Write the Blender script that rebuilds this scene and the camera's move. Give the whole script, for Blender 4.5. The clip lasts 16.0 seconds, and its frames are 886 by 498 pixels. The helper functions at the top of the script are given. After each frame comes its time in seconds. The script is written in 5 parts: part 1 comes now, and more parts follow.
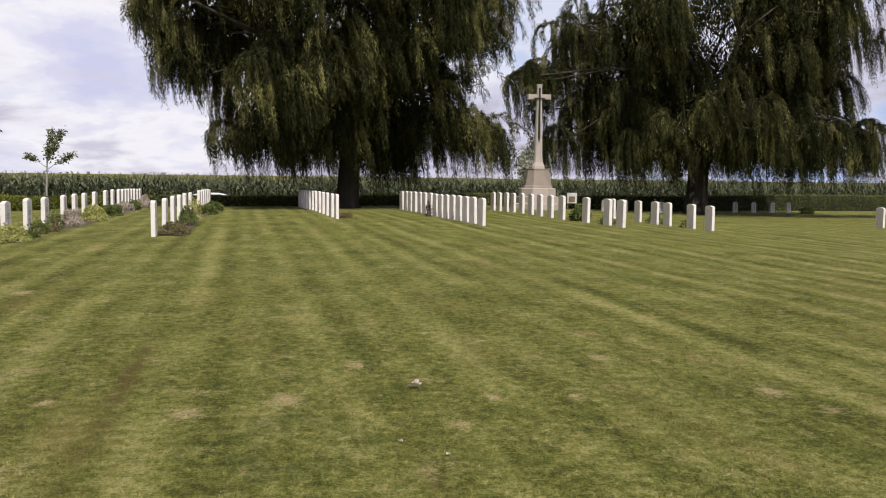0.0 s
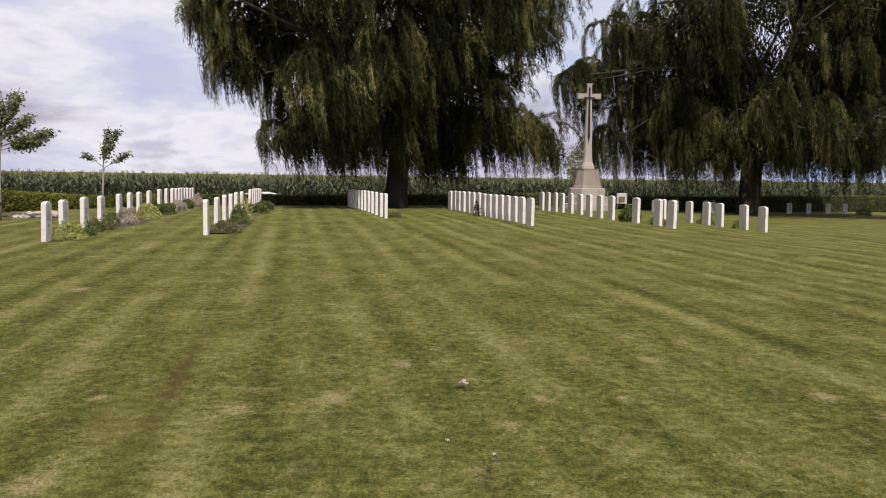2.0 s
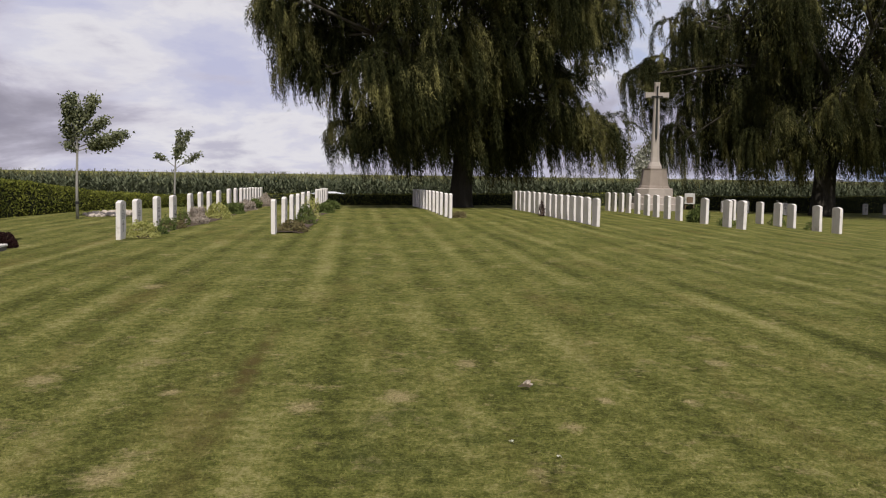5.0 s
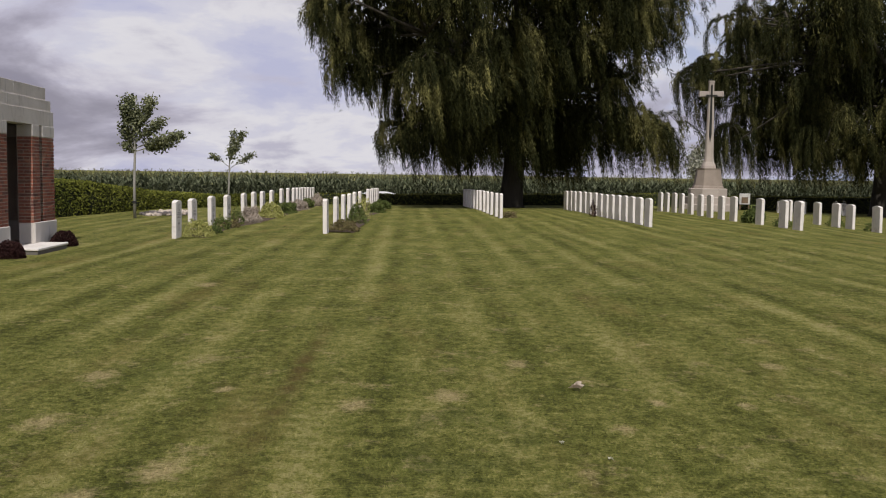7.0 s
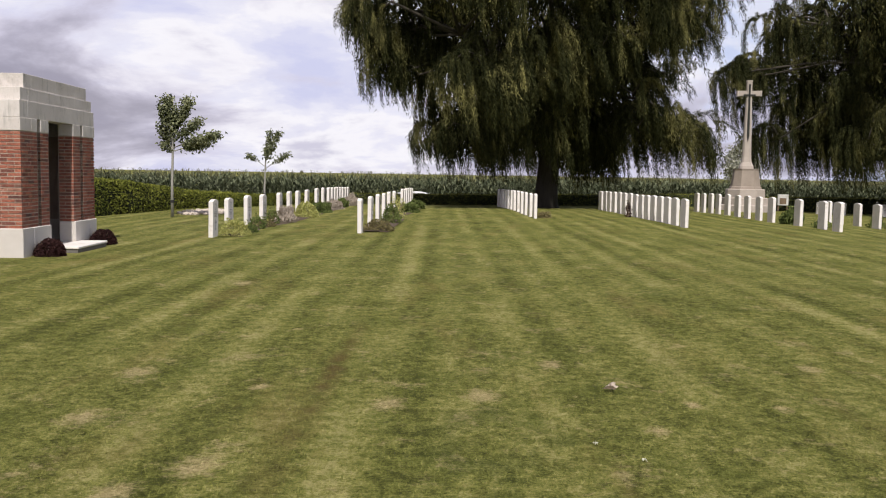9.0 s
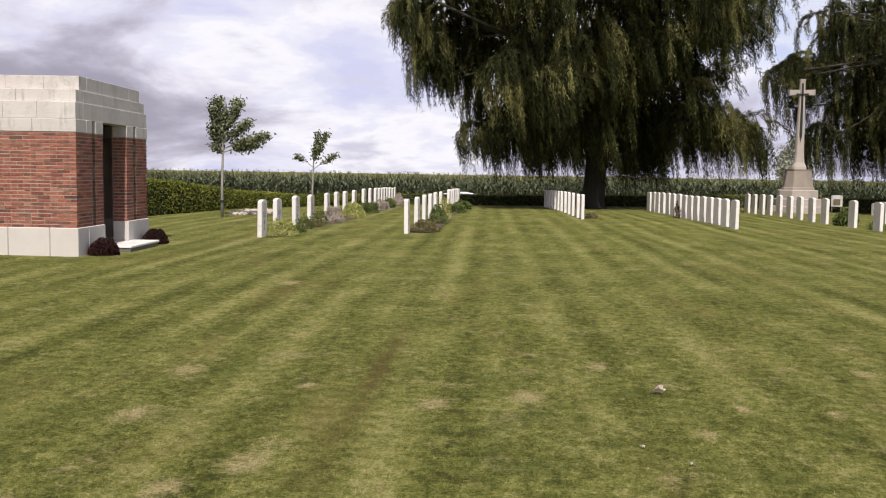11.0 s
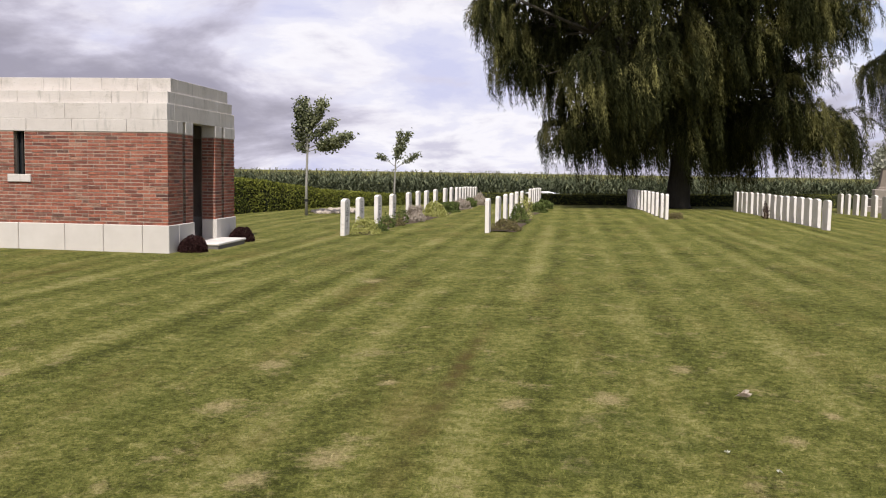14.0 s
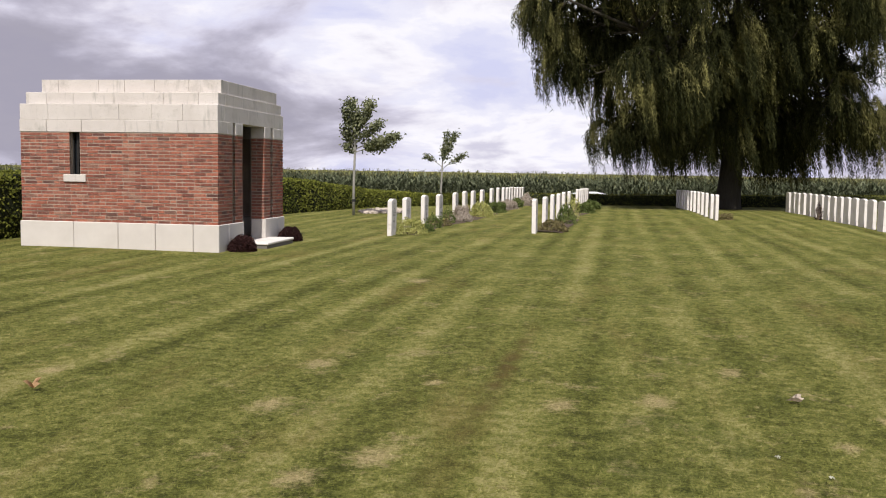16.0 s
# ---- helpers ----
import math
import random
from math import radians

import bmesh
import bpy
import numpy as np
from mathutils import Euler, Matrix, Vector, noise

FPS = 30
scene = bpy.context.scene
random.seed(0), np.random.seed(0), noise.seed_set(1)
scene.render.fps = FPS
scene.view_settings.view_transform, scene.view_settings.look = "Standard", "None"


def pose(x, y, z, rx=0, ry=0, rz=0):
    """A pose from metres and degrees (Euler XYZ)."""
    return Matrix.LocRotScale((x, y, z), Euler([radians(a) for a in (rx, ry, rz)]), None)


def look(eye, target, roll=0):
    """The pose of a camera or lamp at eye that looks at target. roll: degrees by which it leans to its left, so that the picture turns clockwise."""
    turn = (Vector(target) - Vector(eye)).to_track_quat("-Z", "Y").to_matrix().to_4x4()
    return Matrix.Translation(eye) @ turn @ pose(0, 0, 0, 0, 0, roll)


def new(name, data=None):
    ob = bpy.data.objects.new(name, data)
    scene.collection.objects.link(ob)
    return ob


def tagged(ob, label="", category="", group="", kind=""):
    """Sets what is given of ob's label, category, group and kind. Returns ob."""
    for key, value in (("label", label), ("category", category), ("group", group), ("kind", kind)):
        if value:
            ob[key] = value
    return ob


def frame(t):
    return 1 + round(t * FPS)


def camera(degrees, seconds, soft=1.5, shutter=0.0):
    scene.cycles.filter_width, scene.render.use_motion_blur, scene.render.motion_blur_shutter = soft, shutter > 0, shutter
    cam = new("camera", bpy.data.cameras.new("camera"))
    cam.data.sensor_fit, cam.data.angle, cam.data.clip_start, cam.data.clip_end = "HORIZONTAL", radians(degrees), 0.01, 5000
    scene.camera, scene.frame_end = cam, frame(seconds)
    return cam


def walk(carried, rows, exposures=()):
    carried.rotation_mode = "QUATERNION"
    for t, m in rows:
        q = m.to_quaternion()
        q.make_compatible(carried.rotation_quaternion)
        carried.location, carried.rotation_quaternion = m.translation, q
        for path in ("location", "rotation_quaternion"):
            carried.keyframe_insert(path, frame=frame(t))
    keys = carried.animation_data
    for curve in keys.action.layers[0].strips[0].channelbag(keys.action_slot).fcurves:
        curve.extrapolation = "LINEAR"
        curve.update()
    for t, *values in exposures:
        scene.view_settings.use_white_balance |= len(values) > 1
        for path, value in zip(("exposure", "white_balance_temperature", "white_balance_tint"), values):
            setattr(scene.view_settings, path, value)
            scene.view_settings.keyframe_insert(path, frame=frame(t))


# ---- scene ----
cam = camera(51.6, 16.0, soft=1.1)
PATH = [
    (0, (-0.578, 0.048, 1.427), (-0.238, 2.012, 1.269), 0.7),
    (0.5, (-0.577, 0.051, 1.428), (-0.261, 2.019, 1.269), 0.7),
    (1, (-0.576, 0.044, 1.43), (-0.289, 2.017, 1.27), 0.7),
    (1.5, (-0.579, 0.05, 1.429), (-0.317, 2.026, 1.269), 0.7),
    (2, (-0.576, 0.047, 1.428), (-0.34, 2.026, 1.268), 0.8),
    (2.5, (-0.577, 0.048, 1.429), (-0.359, 2.029, 1.268), 0.8),
    (3, (-0.576, 0.05, 1.428), (-0.378, 2.033, 1.267), 0.8),
    (3.5, (-0.577, 0.045, 1.429), (-0.391, 2.029, 1.268), 0.8),
    (4, (-0.576, 0.047, 1.43), (-0.416, 2.034, 1.269), 0.8),
    (6.5, (-0.587, 0.037, 1.432), (-0.577, 2.03, 1.268), 0.8),
    (7, (-0.585, 0.036, 1.432), (-0.598, 2.029, 1.268), 0.8),
    (7.5, (-0.586, 0.038, 1.433), (-0.623, 2.031, 1.269), 0.9),
    (8, (-0.586, 0.031, 1.432), (-0.647, 2.024, 1.267), 0.9),
    (8.5, (-0.585, 0.029, 1.431), (-0.665, 2.021, 1.266), 0.9),
    (9, (-0.585, 0.026, 1.431), (-0.672, 2.017, 1.266), 0.9),
    (11.5, (-0.585, 0.019, 1.432), (-0.803, 2.0, 1.266), 0.9),
    (12, (-0.586, 0.024, 1.43), (-0.83, 2.002, 1.263), 0.9),
    (12.5, (-0.586, 0.022, 1.432), (-0.855, 1.997, 1.264), 0.9),
    (13, (-0.586, 0.018, 1.432), (-0.882, 1.989, 1.264), 0.9),
    (13.5, (-0.584, 0.01, 1.434), (-0.91, 1.976, 1.266), 0.9),
    (14, (-0.585, 0.012, 1.435), (-0.947, 1.972, 1.265), 0.9),
    (14.5, (-0.587, 0.016, 1.433), (-0.983, 1.969, 1.263), 0.9),
    (15, (-0.586, 0.014, 1.432), (-1.001, 1.963, 1.262), 0.9),
    (15.5, (-0.586, 0.01, 1.434), (-1.021, 1.955, 1.264), 0.9),
    (16, (-0.585, 0.009, 1.436), (-1.046, 1.948, 1.265), 0.9),
]
walk(cam, [(t, look(eye, target, roll)) for t, eye, target, roll in PATH], [(0.0, 0.0), (2.0, -0.10), (3.5, -0.17), (6.5, -0.38), (7.5, -0.32), (8.5, -0.04), (9.0, 0.04), (11.5, 0.09), (12.5, 0.02), (13.5, 0.05), (16.0, 0.10)])

# ---------------------------------------------------------------- sky and sun
SUN = Vector((0.112, -0.92, 1.18)).normalized()      # towards the sun
world = bpy.data.worlds.new("sky")
scene.world = world
world.use_nodes = True


class Nodes:
    """Short hand for building a node tree."""

    def __init__(self, tree):
        self.t = tree

    def add(self, kind, **sets):
        n = self.t.nodes.new(kind)
        for k, v in sets.items():
            if k == "op":
                n.operation = v
            elif k == "blend":
                n.blend_type = v
            elif k == "dtype":
                n.data_type = v
        return n

    def link(self, a, b):
        self.t.links.new(a, b)

    def put(self, socket, value):
        if isinstance(value, (int, float, tuple, list)):
            socket.default_value = value
        else:
            self.link(value, socket)

    def math(self, op, a, b=0.0, c=None, clamp=False):
        n = self.add("ShaderNodeMath", op=op)
        n.use_clamp = clamp
        self.put(n.inputs[0], a)
        self.put(n.inputs[1], b)
        if c is not None:
            self.put(n.inputs[2], c)
        return n.outputs[0]

    def vec(self, op, a, b=(0, 0, 0)):
        n = self.add("ShaderNodeVectorMath", op=op)
        self.put(n.inputs[0], a)
        self.put(n.inputs[1], b)
        return n.outputs["Value"] if op in ("LENGTH", "DISTANCE", "DOT_PRODUCT") else n.outputs[0]

    def noise(self, vector, scale, detail=4.0, rough=0.55, distort=0.0):
        n = self.add("ShaderNodeTexNoise")
        if vector is not None:
            self.link(vector, n.inputs["Vector"])
        n.inputs["Scale"].default_value = scale
        n.inputs["Detail"].default_value = detail
        n.inputs["Roughness"].default_value = rough
        n.inputs["Distortion"].default_value = distort
        return n.outputs["Fac"]

    def ramp(self, fac, stops, smooth=False):
        n = self.add("ShaderNodeValToRGB")
        e = n.color_ramp.elements
        while len(e) < len(stops):
            e.new(0.5)
        for el, (p, c) in zip(e, stops):
            el.position = p
            el.color = (c, c, c, 1) if isinstance(c, (int, float)) else (*c, 1)
        if smooth:
            n.color_ramp.interpolation = "EASE"
        self.put(n.inputs[0], fac)
        return n.outputs[0]

    def mix(self, fac, a, b, blend="MIX"):
        n = self.add("ShaderNodeMix", dtype="RGBA", blend=blend)
        self.put(n.inputs[0], fac)
        self.put(n.inputs[6], (*a, 1) if isinstance(a, tuple) and len(a) == 3 else a)
        self.put(n.inputs[7], (*b, 1) if isinstance(b, tuple) and len(b) == 3 else b)
        return n.outputs[2]


wn = Nodes(world.node_tree)
world.node_tree.nodes.clear()
sky = wn.add("ShaderNodeTexSky")
sky.sky_type = "NISHITA"
sky.sun_disc = False
sky.sun_elevation = math.asin(SUN.z)
sky.sun_rotation = math.atan2(SUN.x, SUN.y)
sky.air_density, sky.dust_density, sky.ozone_density = 1.0, 2.0, 2.0
way = wn.add("ShaderNodeTexCoord").outputs["Generated"]
sep = wn.add("ShaderNodeSeparateXYZ")
wn.link(way, sep.inputs[0])
rise = wn.math("ADD", wn.math("MAXIMUM", sep.outputs[2], 0.0), 0.30)
flat = wn.add("ShaderNodeCombineXYZ")
wn.put(flat.inputs[0], wn.math("DIVIDE", sep.outputs[0], rise))
wn.put(flat.inputs[1], wn.math("DIVIDE", sep.outputs[1], rise))
cloud_map = flat.outputs[0]
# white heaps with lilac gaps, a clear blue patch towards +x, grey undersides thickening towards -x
heap = wn.noise(wn.vec("ADD", cloud_map, (0.35, 0.2, 0.0)), 2.1, 10.0, 0.58, 0.25)
open_sky = wn.ramp(sep.outputs[0], [(0.16, 0.0), (0.28, 0.10)], True)
cover = wn.ramp(wn.math("SUBTRACT", heap, open_sky), [(0.32, 0.0), (0.40, 0.25), (0.47, 0.6), (0.54, 1.0)], True)
thin = wn.ramp(sep.outputs[2], [(0.32, 1.0), (0.75, 0.65)], True)
cover = wn.math("MULTIPLY", cover, thin)
gap = wn.mix(wn.ramp(sep.outputs[0], [(0.10, 0.0), (0.26, 1.0)], True), (6.5, 6.5, 8.8), (4.9, 5.8, 8.6))
gap = wn.mix(wn.ramp(sep.outputs[2], [(0.25, 0.9), (0.6, 0.0)], True), sky.outputs[0], gap)
core = wn.ramp(heap, [(0.54, (9.15, 8.95, 9.5)), (0.68, (6.3, 6.1, 7.3))], True)
day = wn.mix(cover, gap, core)
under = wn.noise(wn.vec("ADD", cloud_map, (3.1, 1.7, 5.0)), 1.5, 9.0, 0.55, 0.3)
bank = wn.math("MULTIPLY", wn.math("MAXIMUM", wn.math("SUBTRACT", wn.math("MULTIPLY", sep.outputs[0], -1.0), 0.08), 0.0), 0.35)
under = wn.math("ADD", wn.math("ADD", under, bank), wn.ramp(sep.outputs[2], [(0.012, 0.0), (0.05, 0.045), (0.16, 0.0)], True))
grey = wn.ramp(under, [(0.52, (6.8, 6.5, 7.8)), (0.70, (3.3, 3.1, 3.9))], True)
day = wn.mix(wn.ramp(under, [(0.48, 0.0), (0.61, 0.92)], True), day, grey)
back = wn.add("ShaderNodeBackground")
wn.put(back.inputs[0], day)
back.inputs[1].default_value = 0.1
wout = wn.add("ShaderNodeOutputWorld")
wn.link(back.outputs[0], wout.inputs[0])

sun_data = bpy.data.lights.new("sun", "SUN")
sun_data.energy, sun_data.angle, sun_data.color = 4.7, radians(0.55), (1.0, 0.95, 0.89)
sun = new("sun", sun_data)
sun.matrix_world = look(SUN * 60, (0, 0, 0))


# ---------------------------------------------------------------- materials
def material(name, build, rough=0.85, metal=0.0, spec=0.3):
    """build(n, where, bsdf) returns (colour, height or None, bump distance)."""
    m = bpy.data.materials.new(name)
    m.use_nodes = True
    n = Nodes(m.node_tree)
    bsdf = m.node_tree.nodes["Principled BSDF"]
    bsdf.inputs["Roughness"].default_value = rough
    bsdf.inputs["Metallic"].default_value = metal
    bsdf.inputs["Specular IOR Level"].default_value = spec
    where = n.add("ShaderNodeNewGeometry").outputs["Position"]
    colour, height, dist = build(n, where, bsdf)
    n.put(bsdf.inputs["Base Color"], (*colour, 1) if isinstance(colour, tuple) else colour)
    if height is not None:
        b = n.add("ShaderNodeBump")
        b.inputs["Distance"].default_value = dist
        b.inputs["Strength"].default_value = 0.8
        n.link(height, b.inputs["Height"])
        n.link(b.outputs[0], bsdf.inputs["Normal"])
    return m


STRIPE = 0.56

# pale worn spots in the turf: x, y, radius
WORN = [(-1.95, 4.30, 0.17), (-2.88, 5.13, 0.17), (1.90, 6.95, 0.12), (-3.58, 11.3, 0.20), (-3.03, 6.37, 0.17), (-2.06, 6.01, 0.09),
        (-1.16, 5.60, 0.15), (0.75, 5.75, 0.09), (0.42, 5.12, 0.09), (1.30, 5.71, 0.08), (-2.2, 3.9, 0.13), (-0.58, 5.87, 0.17), (-4.7, 5.53, 0.14), (2.70, 5.75, 0.15), (-0.05, 6.91, 0.13)]


def turf_nodes(n, where):
    flatten = n.vec("MULTIPLY", where, (1, 1, 0))
    along = n.vec("MULTIPLY", where, (1, 0.24, 0))
    half = n.vec("MULTIPLY", where, (1, 0.8, 0))
    sway = n.noise(flatten, 0.55, 3.0)
    across = n.math("ADD", n.vec("DOT_PRODUCT", flatten, (1.0, 0.045, 0.0)), n.math("MULTIPLY", n.math("SUBTRACT", sway, 0.5), 0.22))
    wave = n.math("SINE", n.math("MULTIPLY", n.math("ADD", across, 0.80 - STRIPE / 4), 2 * math.pi / STRIPE))
    twice = n.math("SINE", n.math("MULTIPLY", n.math("ADD", across, 0.31), math.pi / STRIPE))
    wave = n.math("MULTIPLY_ADD", twice, 0.7, wave)
    patchy = n.noise(half, 0.9, 7.0, 0.62)
    streaky = n.noise(along, 2.6, 6.0, 0.62)
    fine = n.ramp(n.noise(flatten, 46.0, 4.0, 0.70), [(0.33, 0.0), (0.67, 1.0)])
    clump = n.ramp(n.noise(half, 13.0, 5.0, 0.68), [(0.34, 0.0), (0.66, 1.0)])
    mid = n.noise(half, 5.0, 6.0, 0.66)
    strong = n.ramp(n.noise(along, 0.7, 3.0), [(0.38, 0.03), (0.66, 0.16)])
    tone = n.math("ADD", n.math("MULTIPLY", wave, strong), n.math("MULTIPLY_ADD", patchy, 0.72, n.math("MULTIPLY_ADD", streaky, 0.62, n.math("MULTIPLY_ADD", mid, 0.52, -0.60))))
    tone = n.math("ADD", tone, n.math("MULTIPLY_ADD", clump, 0.50, n.math("MULTIPLY_ADD", fine, 0.50, -0.34)))
    tone = n.math("MULTIPLY_ADD", tone, 1.2, -0.085)
    base = n.ramp(tone, [(0.06, (0.052, 0.056, 0.011)), (0.40, (0.122, 0.130, 0.027)), (0.68, (0.205, 0.202, 0.054)), (1.0, (0.320, 0.290, 0.112))])
    # lusher and browner drifts
    base = n.mix(n.ramp(n.noise(half, 1.6, 5.0, 0.6), [(0.52, 0.0), (0.74, 0.5)]), base, (0.084, 0.104, 0.018))
    base = n.mix(n.ramp(n.noise(along, 1.3, 6.0, 0.66, 0.3), [(0.54, 0.0), (0.72, 0.55)]), base, (0.155, 0.112, 0.035))
    # a scuffed brown streak along one mowing line
    line = n.math("SUBTRACT", 1.0, n.math("MULTIPLY", n.math("ABSOLUTE", n.math("ADD", across, 1.36)), 9.0), clamp=True)
    reach = n.math("SUBTRACT", 1.0, n.math("MULTIPLY", n.vec("DISTANCE", n.vec("MULTIPLY", flatten, (0, 1, 0)), (0, 6.6, 0)), 0.36), clamp=True)
    streak = n.math("MULTIPLY", n.math("MULTIPLY", line, reach), n.ramp(n.noise(flatten, 3.2, 5.0, 0.7), [(0.34, 0.2), (0.6, 1.6)]), clamp=True)
    base = n.mix(n.math("MULTIPLY", streak, 0.75), base, (0.105, 0.072, 0.024))
    # dry straw-coloured thatch
    ragged = n.noise(flatten, 14.0, 6.0, 0.75)
    dry = n.noise(half, 2.3, 8.0, 0.70, 0.4)
    dry = n.math("ADD", dry, n.math("MULTIPLY", n.math("SUBTRACT", ragged, 0.5), 0.5))
    worn = n.ramp(dry, [(0.58, 0.0), (0.70, 0.75)])
    base = n.mix(n.ramp(n.math("ADD", n.noise(half, 2.6, 8.0, 0.75), n.math("MULTIPLY", n.math("SUBTRACT", ragged, 0.5), 0.3)), [(0.55, 0.0), (0.68, 0.5)]), base, (0.070, 0.070, 0.014))
    for x, y, r in WORN:
        d = n.vec("DISTANCE", n.vec("MULTIPLY", flatten, (1, 0.62, 1)), (x, y * 0.62, 0))
        d = n.math("ADD", n.math("DIVIDE", d, r * 0.72), n.math("MULTIPLY", n.math("SUBTRACT", ragged, 0.5), 4.2))
        spot = n.math("MULTIPLY", n.math("SUBTRACT", 1.2, d, clamp=True), 0.95)
        worn = n.math("MAXIMUM", worn, spot)
    base = n.mix(worn, base, n.mix(fine, (0.23, 0.180, 0.075), (0.47, 0.39, 0.20)))
    # a darker ring of lusher grass
    d = n.vec("DISTANCE", n.vec("MULTIPLY", flatten, (1, 0.58, 1)), (-0.52, 4.86 * 0.58, 0))
    d = n.math("ADD", d, n.math("MULTIPLY", n.math("SUBTRACT", mid, 0.5), 0.62))
    ring = n.math("SUBTRACT", 1.0, n.math("MULTIPLY", n.math("ABSOLUTE", n.math("SUBTRACT", d, 0.29)), 7.5), clamp=True)
    base = n.mix(n.math("MULTIPLY", n.math("MULTIPLY", ring, 0.55), n.ramp(n.noise(flatten, 2.2, 4.0, 0.6), [(0.36, 0.15), (0.62, 1.0)])), base, n.mix(fine, (0.028, 0.040, 0.008), (0.075, 0.090, 0.020)))
    return base, fine, mid


def turf(n, where, bsdf):
    base, fine, mid = turf_nodes(n, where)
    return base, n.math("ADD", fine, n.math("MULTIPLY", mid, 0.4)), 0.02


def blades(n, where, bsdf):
    base, fine, mid = turf_nodes(n, where)
    r = n.add("ShaderNodeNewGeometry").outputs["Random Per Island"]
    return n.mix(n.math("MULTIPLY", r, 0.16), base, (0.30, 0.28, 0.115)), None, 0


M_TURF = material("turf", turf, 0.95, spec=0.1)
M_BLADES = material("grass_blades", blades, 0.8, spec=0.15)


def portland(n, where, bsdf):
    a = n.noise(where, 3.0, 6.0, 0.6)
    b = n.noise(where, 60.0, 4.0, 0.6)
    r = n.add("ShaderNodeObjectInfo").outputs["Random"]
    c = n.mix(n.ramp(a, [(0.35, 0.0), (0.7, 1.0)]), (0.75, 0.705, 0.665), (0.64, 0.60, 0.56))
    c = n.mix(n.math("MULTIPLY", r, 0.4), c, (0.66, 0.62, 0.585))
    streak = n.noise(n.vec("MULTIPLY", where, (9, 9, 1.1)), 2.0, 5.0, 0.6)
    c = n.mix(n.ramp(streak, [(0.55, 0.0), (0.75, 0.4)]), c, (0.46, 0.44, 0.41))
    spot = n.noise(where, 4.5, 7.0, 0.74)
    c = n.mix(n.ramp(spot, [(0.55, 0.0), (0.68, 0.45)]), c, (0.37, 0.31, 0.25))
    return c, b, 0.004


def weathered(n, where, bsdf):
    a = n.noise(where, 2.2, 7.0, 0.62)
    b = n.noise(where, 38.0, 5.0, 0.65)
    r = n.add("ShaderNodeObjectInfo").outputs["Random"]
    c = n.mix(n.ramp(a, [(0.35, 0.0), (0.68, 1.0)]), (0.60, 0.555, 0.52), (0.50, 0.455, 0.42))
    c = n.mix(n.math("MULTIPLY", r, 0.55), c, (0.54, 0.49, 0.45))
    streak = n.noise(n.vec("MULTIPLY", where, (6, 6, 1.0)), 1.6, 6.0, 0.62)
    c = n.mix(n.ramp(streak, [(0.56, 0.0), (0.74, 0.55)]), c, (0.20, 0.195, 0.17))
    c = n.mix(n.ramp(b, [(0.60, 0.0), (0.74, 0.5)]), c, (0.20, 0.19, 0.16))
    # soot and lichen in ragged patches
    patch = n.math("ADD", n.noise(where, 1.5, 8.0, 0.72), n.math("MULTIPLY", n.math("SUBTRACT", b, 0.5), 0.18))
    c = n.mix(n.ramp(patch, [(0.56, 0.0), (0.70, 0.45)]), c, (0.26, 0.24, 0.20))
    return c, b, 0.010


def brick_mat(n, where, bsdf):
    r = n.math("ADD", n.add("ShaderNodeObjectInfo").outputs["Random"], n.add("ShaderNodeNewGeometry").outputs["Random Per Island"])
    r = n.math("FRACT", n.math("MULTIPLY", r, 7.31))
    c = n.ramp(r, [(0.0, (0.21, 0.068, 0.046)), (0.3, (0.35, 0.108, 0.066)), (0.6, (0.45, 0.155, 0.094)), (0.82, (0.28, 0.088, 0.060)), (0.92, (0.10, 0.046, 0.038)), (1.0, (0.46, 0.235, 0.16))])
    a = n.noise(where, 46.0, 5.0, 0.7)
    c = n.mix(n.ramp(a, [(0.40, 0.0), (0.64, 0.75)]), c, (0.105, 0.045, 0.036))
    c = n.mix(n.ramp(n.noise(where, 24.0, 4.0, 0.7), [(0.56, 0.0), (0.70, 0.5)]), c, (0.40, 0.24, 0.17))
    big = n.noise(where, 2.0, 4.0, 0.6)
    c = n.mix(n.ramp(big, [(0.5, 0.0), (0.75, 0.22)]), c, (0.33, 0.22, 0.165))
    c = n.mix(n.ramp(n.noise(where, 7.0, 6.0, 0.75), [(0.50, 0.0), (0.66, 0.7)]), c, (0.075, 0.036, 0.030))
    return c, n.math("ADD", a, n.noise(where, 16.0, 3.0)), 0.012


def mortar(n, where, bsdf):
    a = n.noise(where, 55.0, 5.0, 0.65)
    return n.mix(n.ramp(n.noise(where, 5.0, 5.0, 0.7), [(0.38, 0.0), (0.62, 1.0)]), n.mix(a, (0.24, 0.185, 0.15), (0.42, 0.345, 0.28)), n.mix(a, (0.28, 0.22, 0.175), (0.47, 0.39, 0.31))), a, 0.012


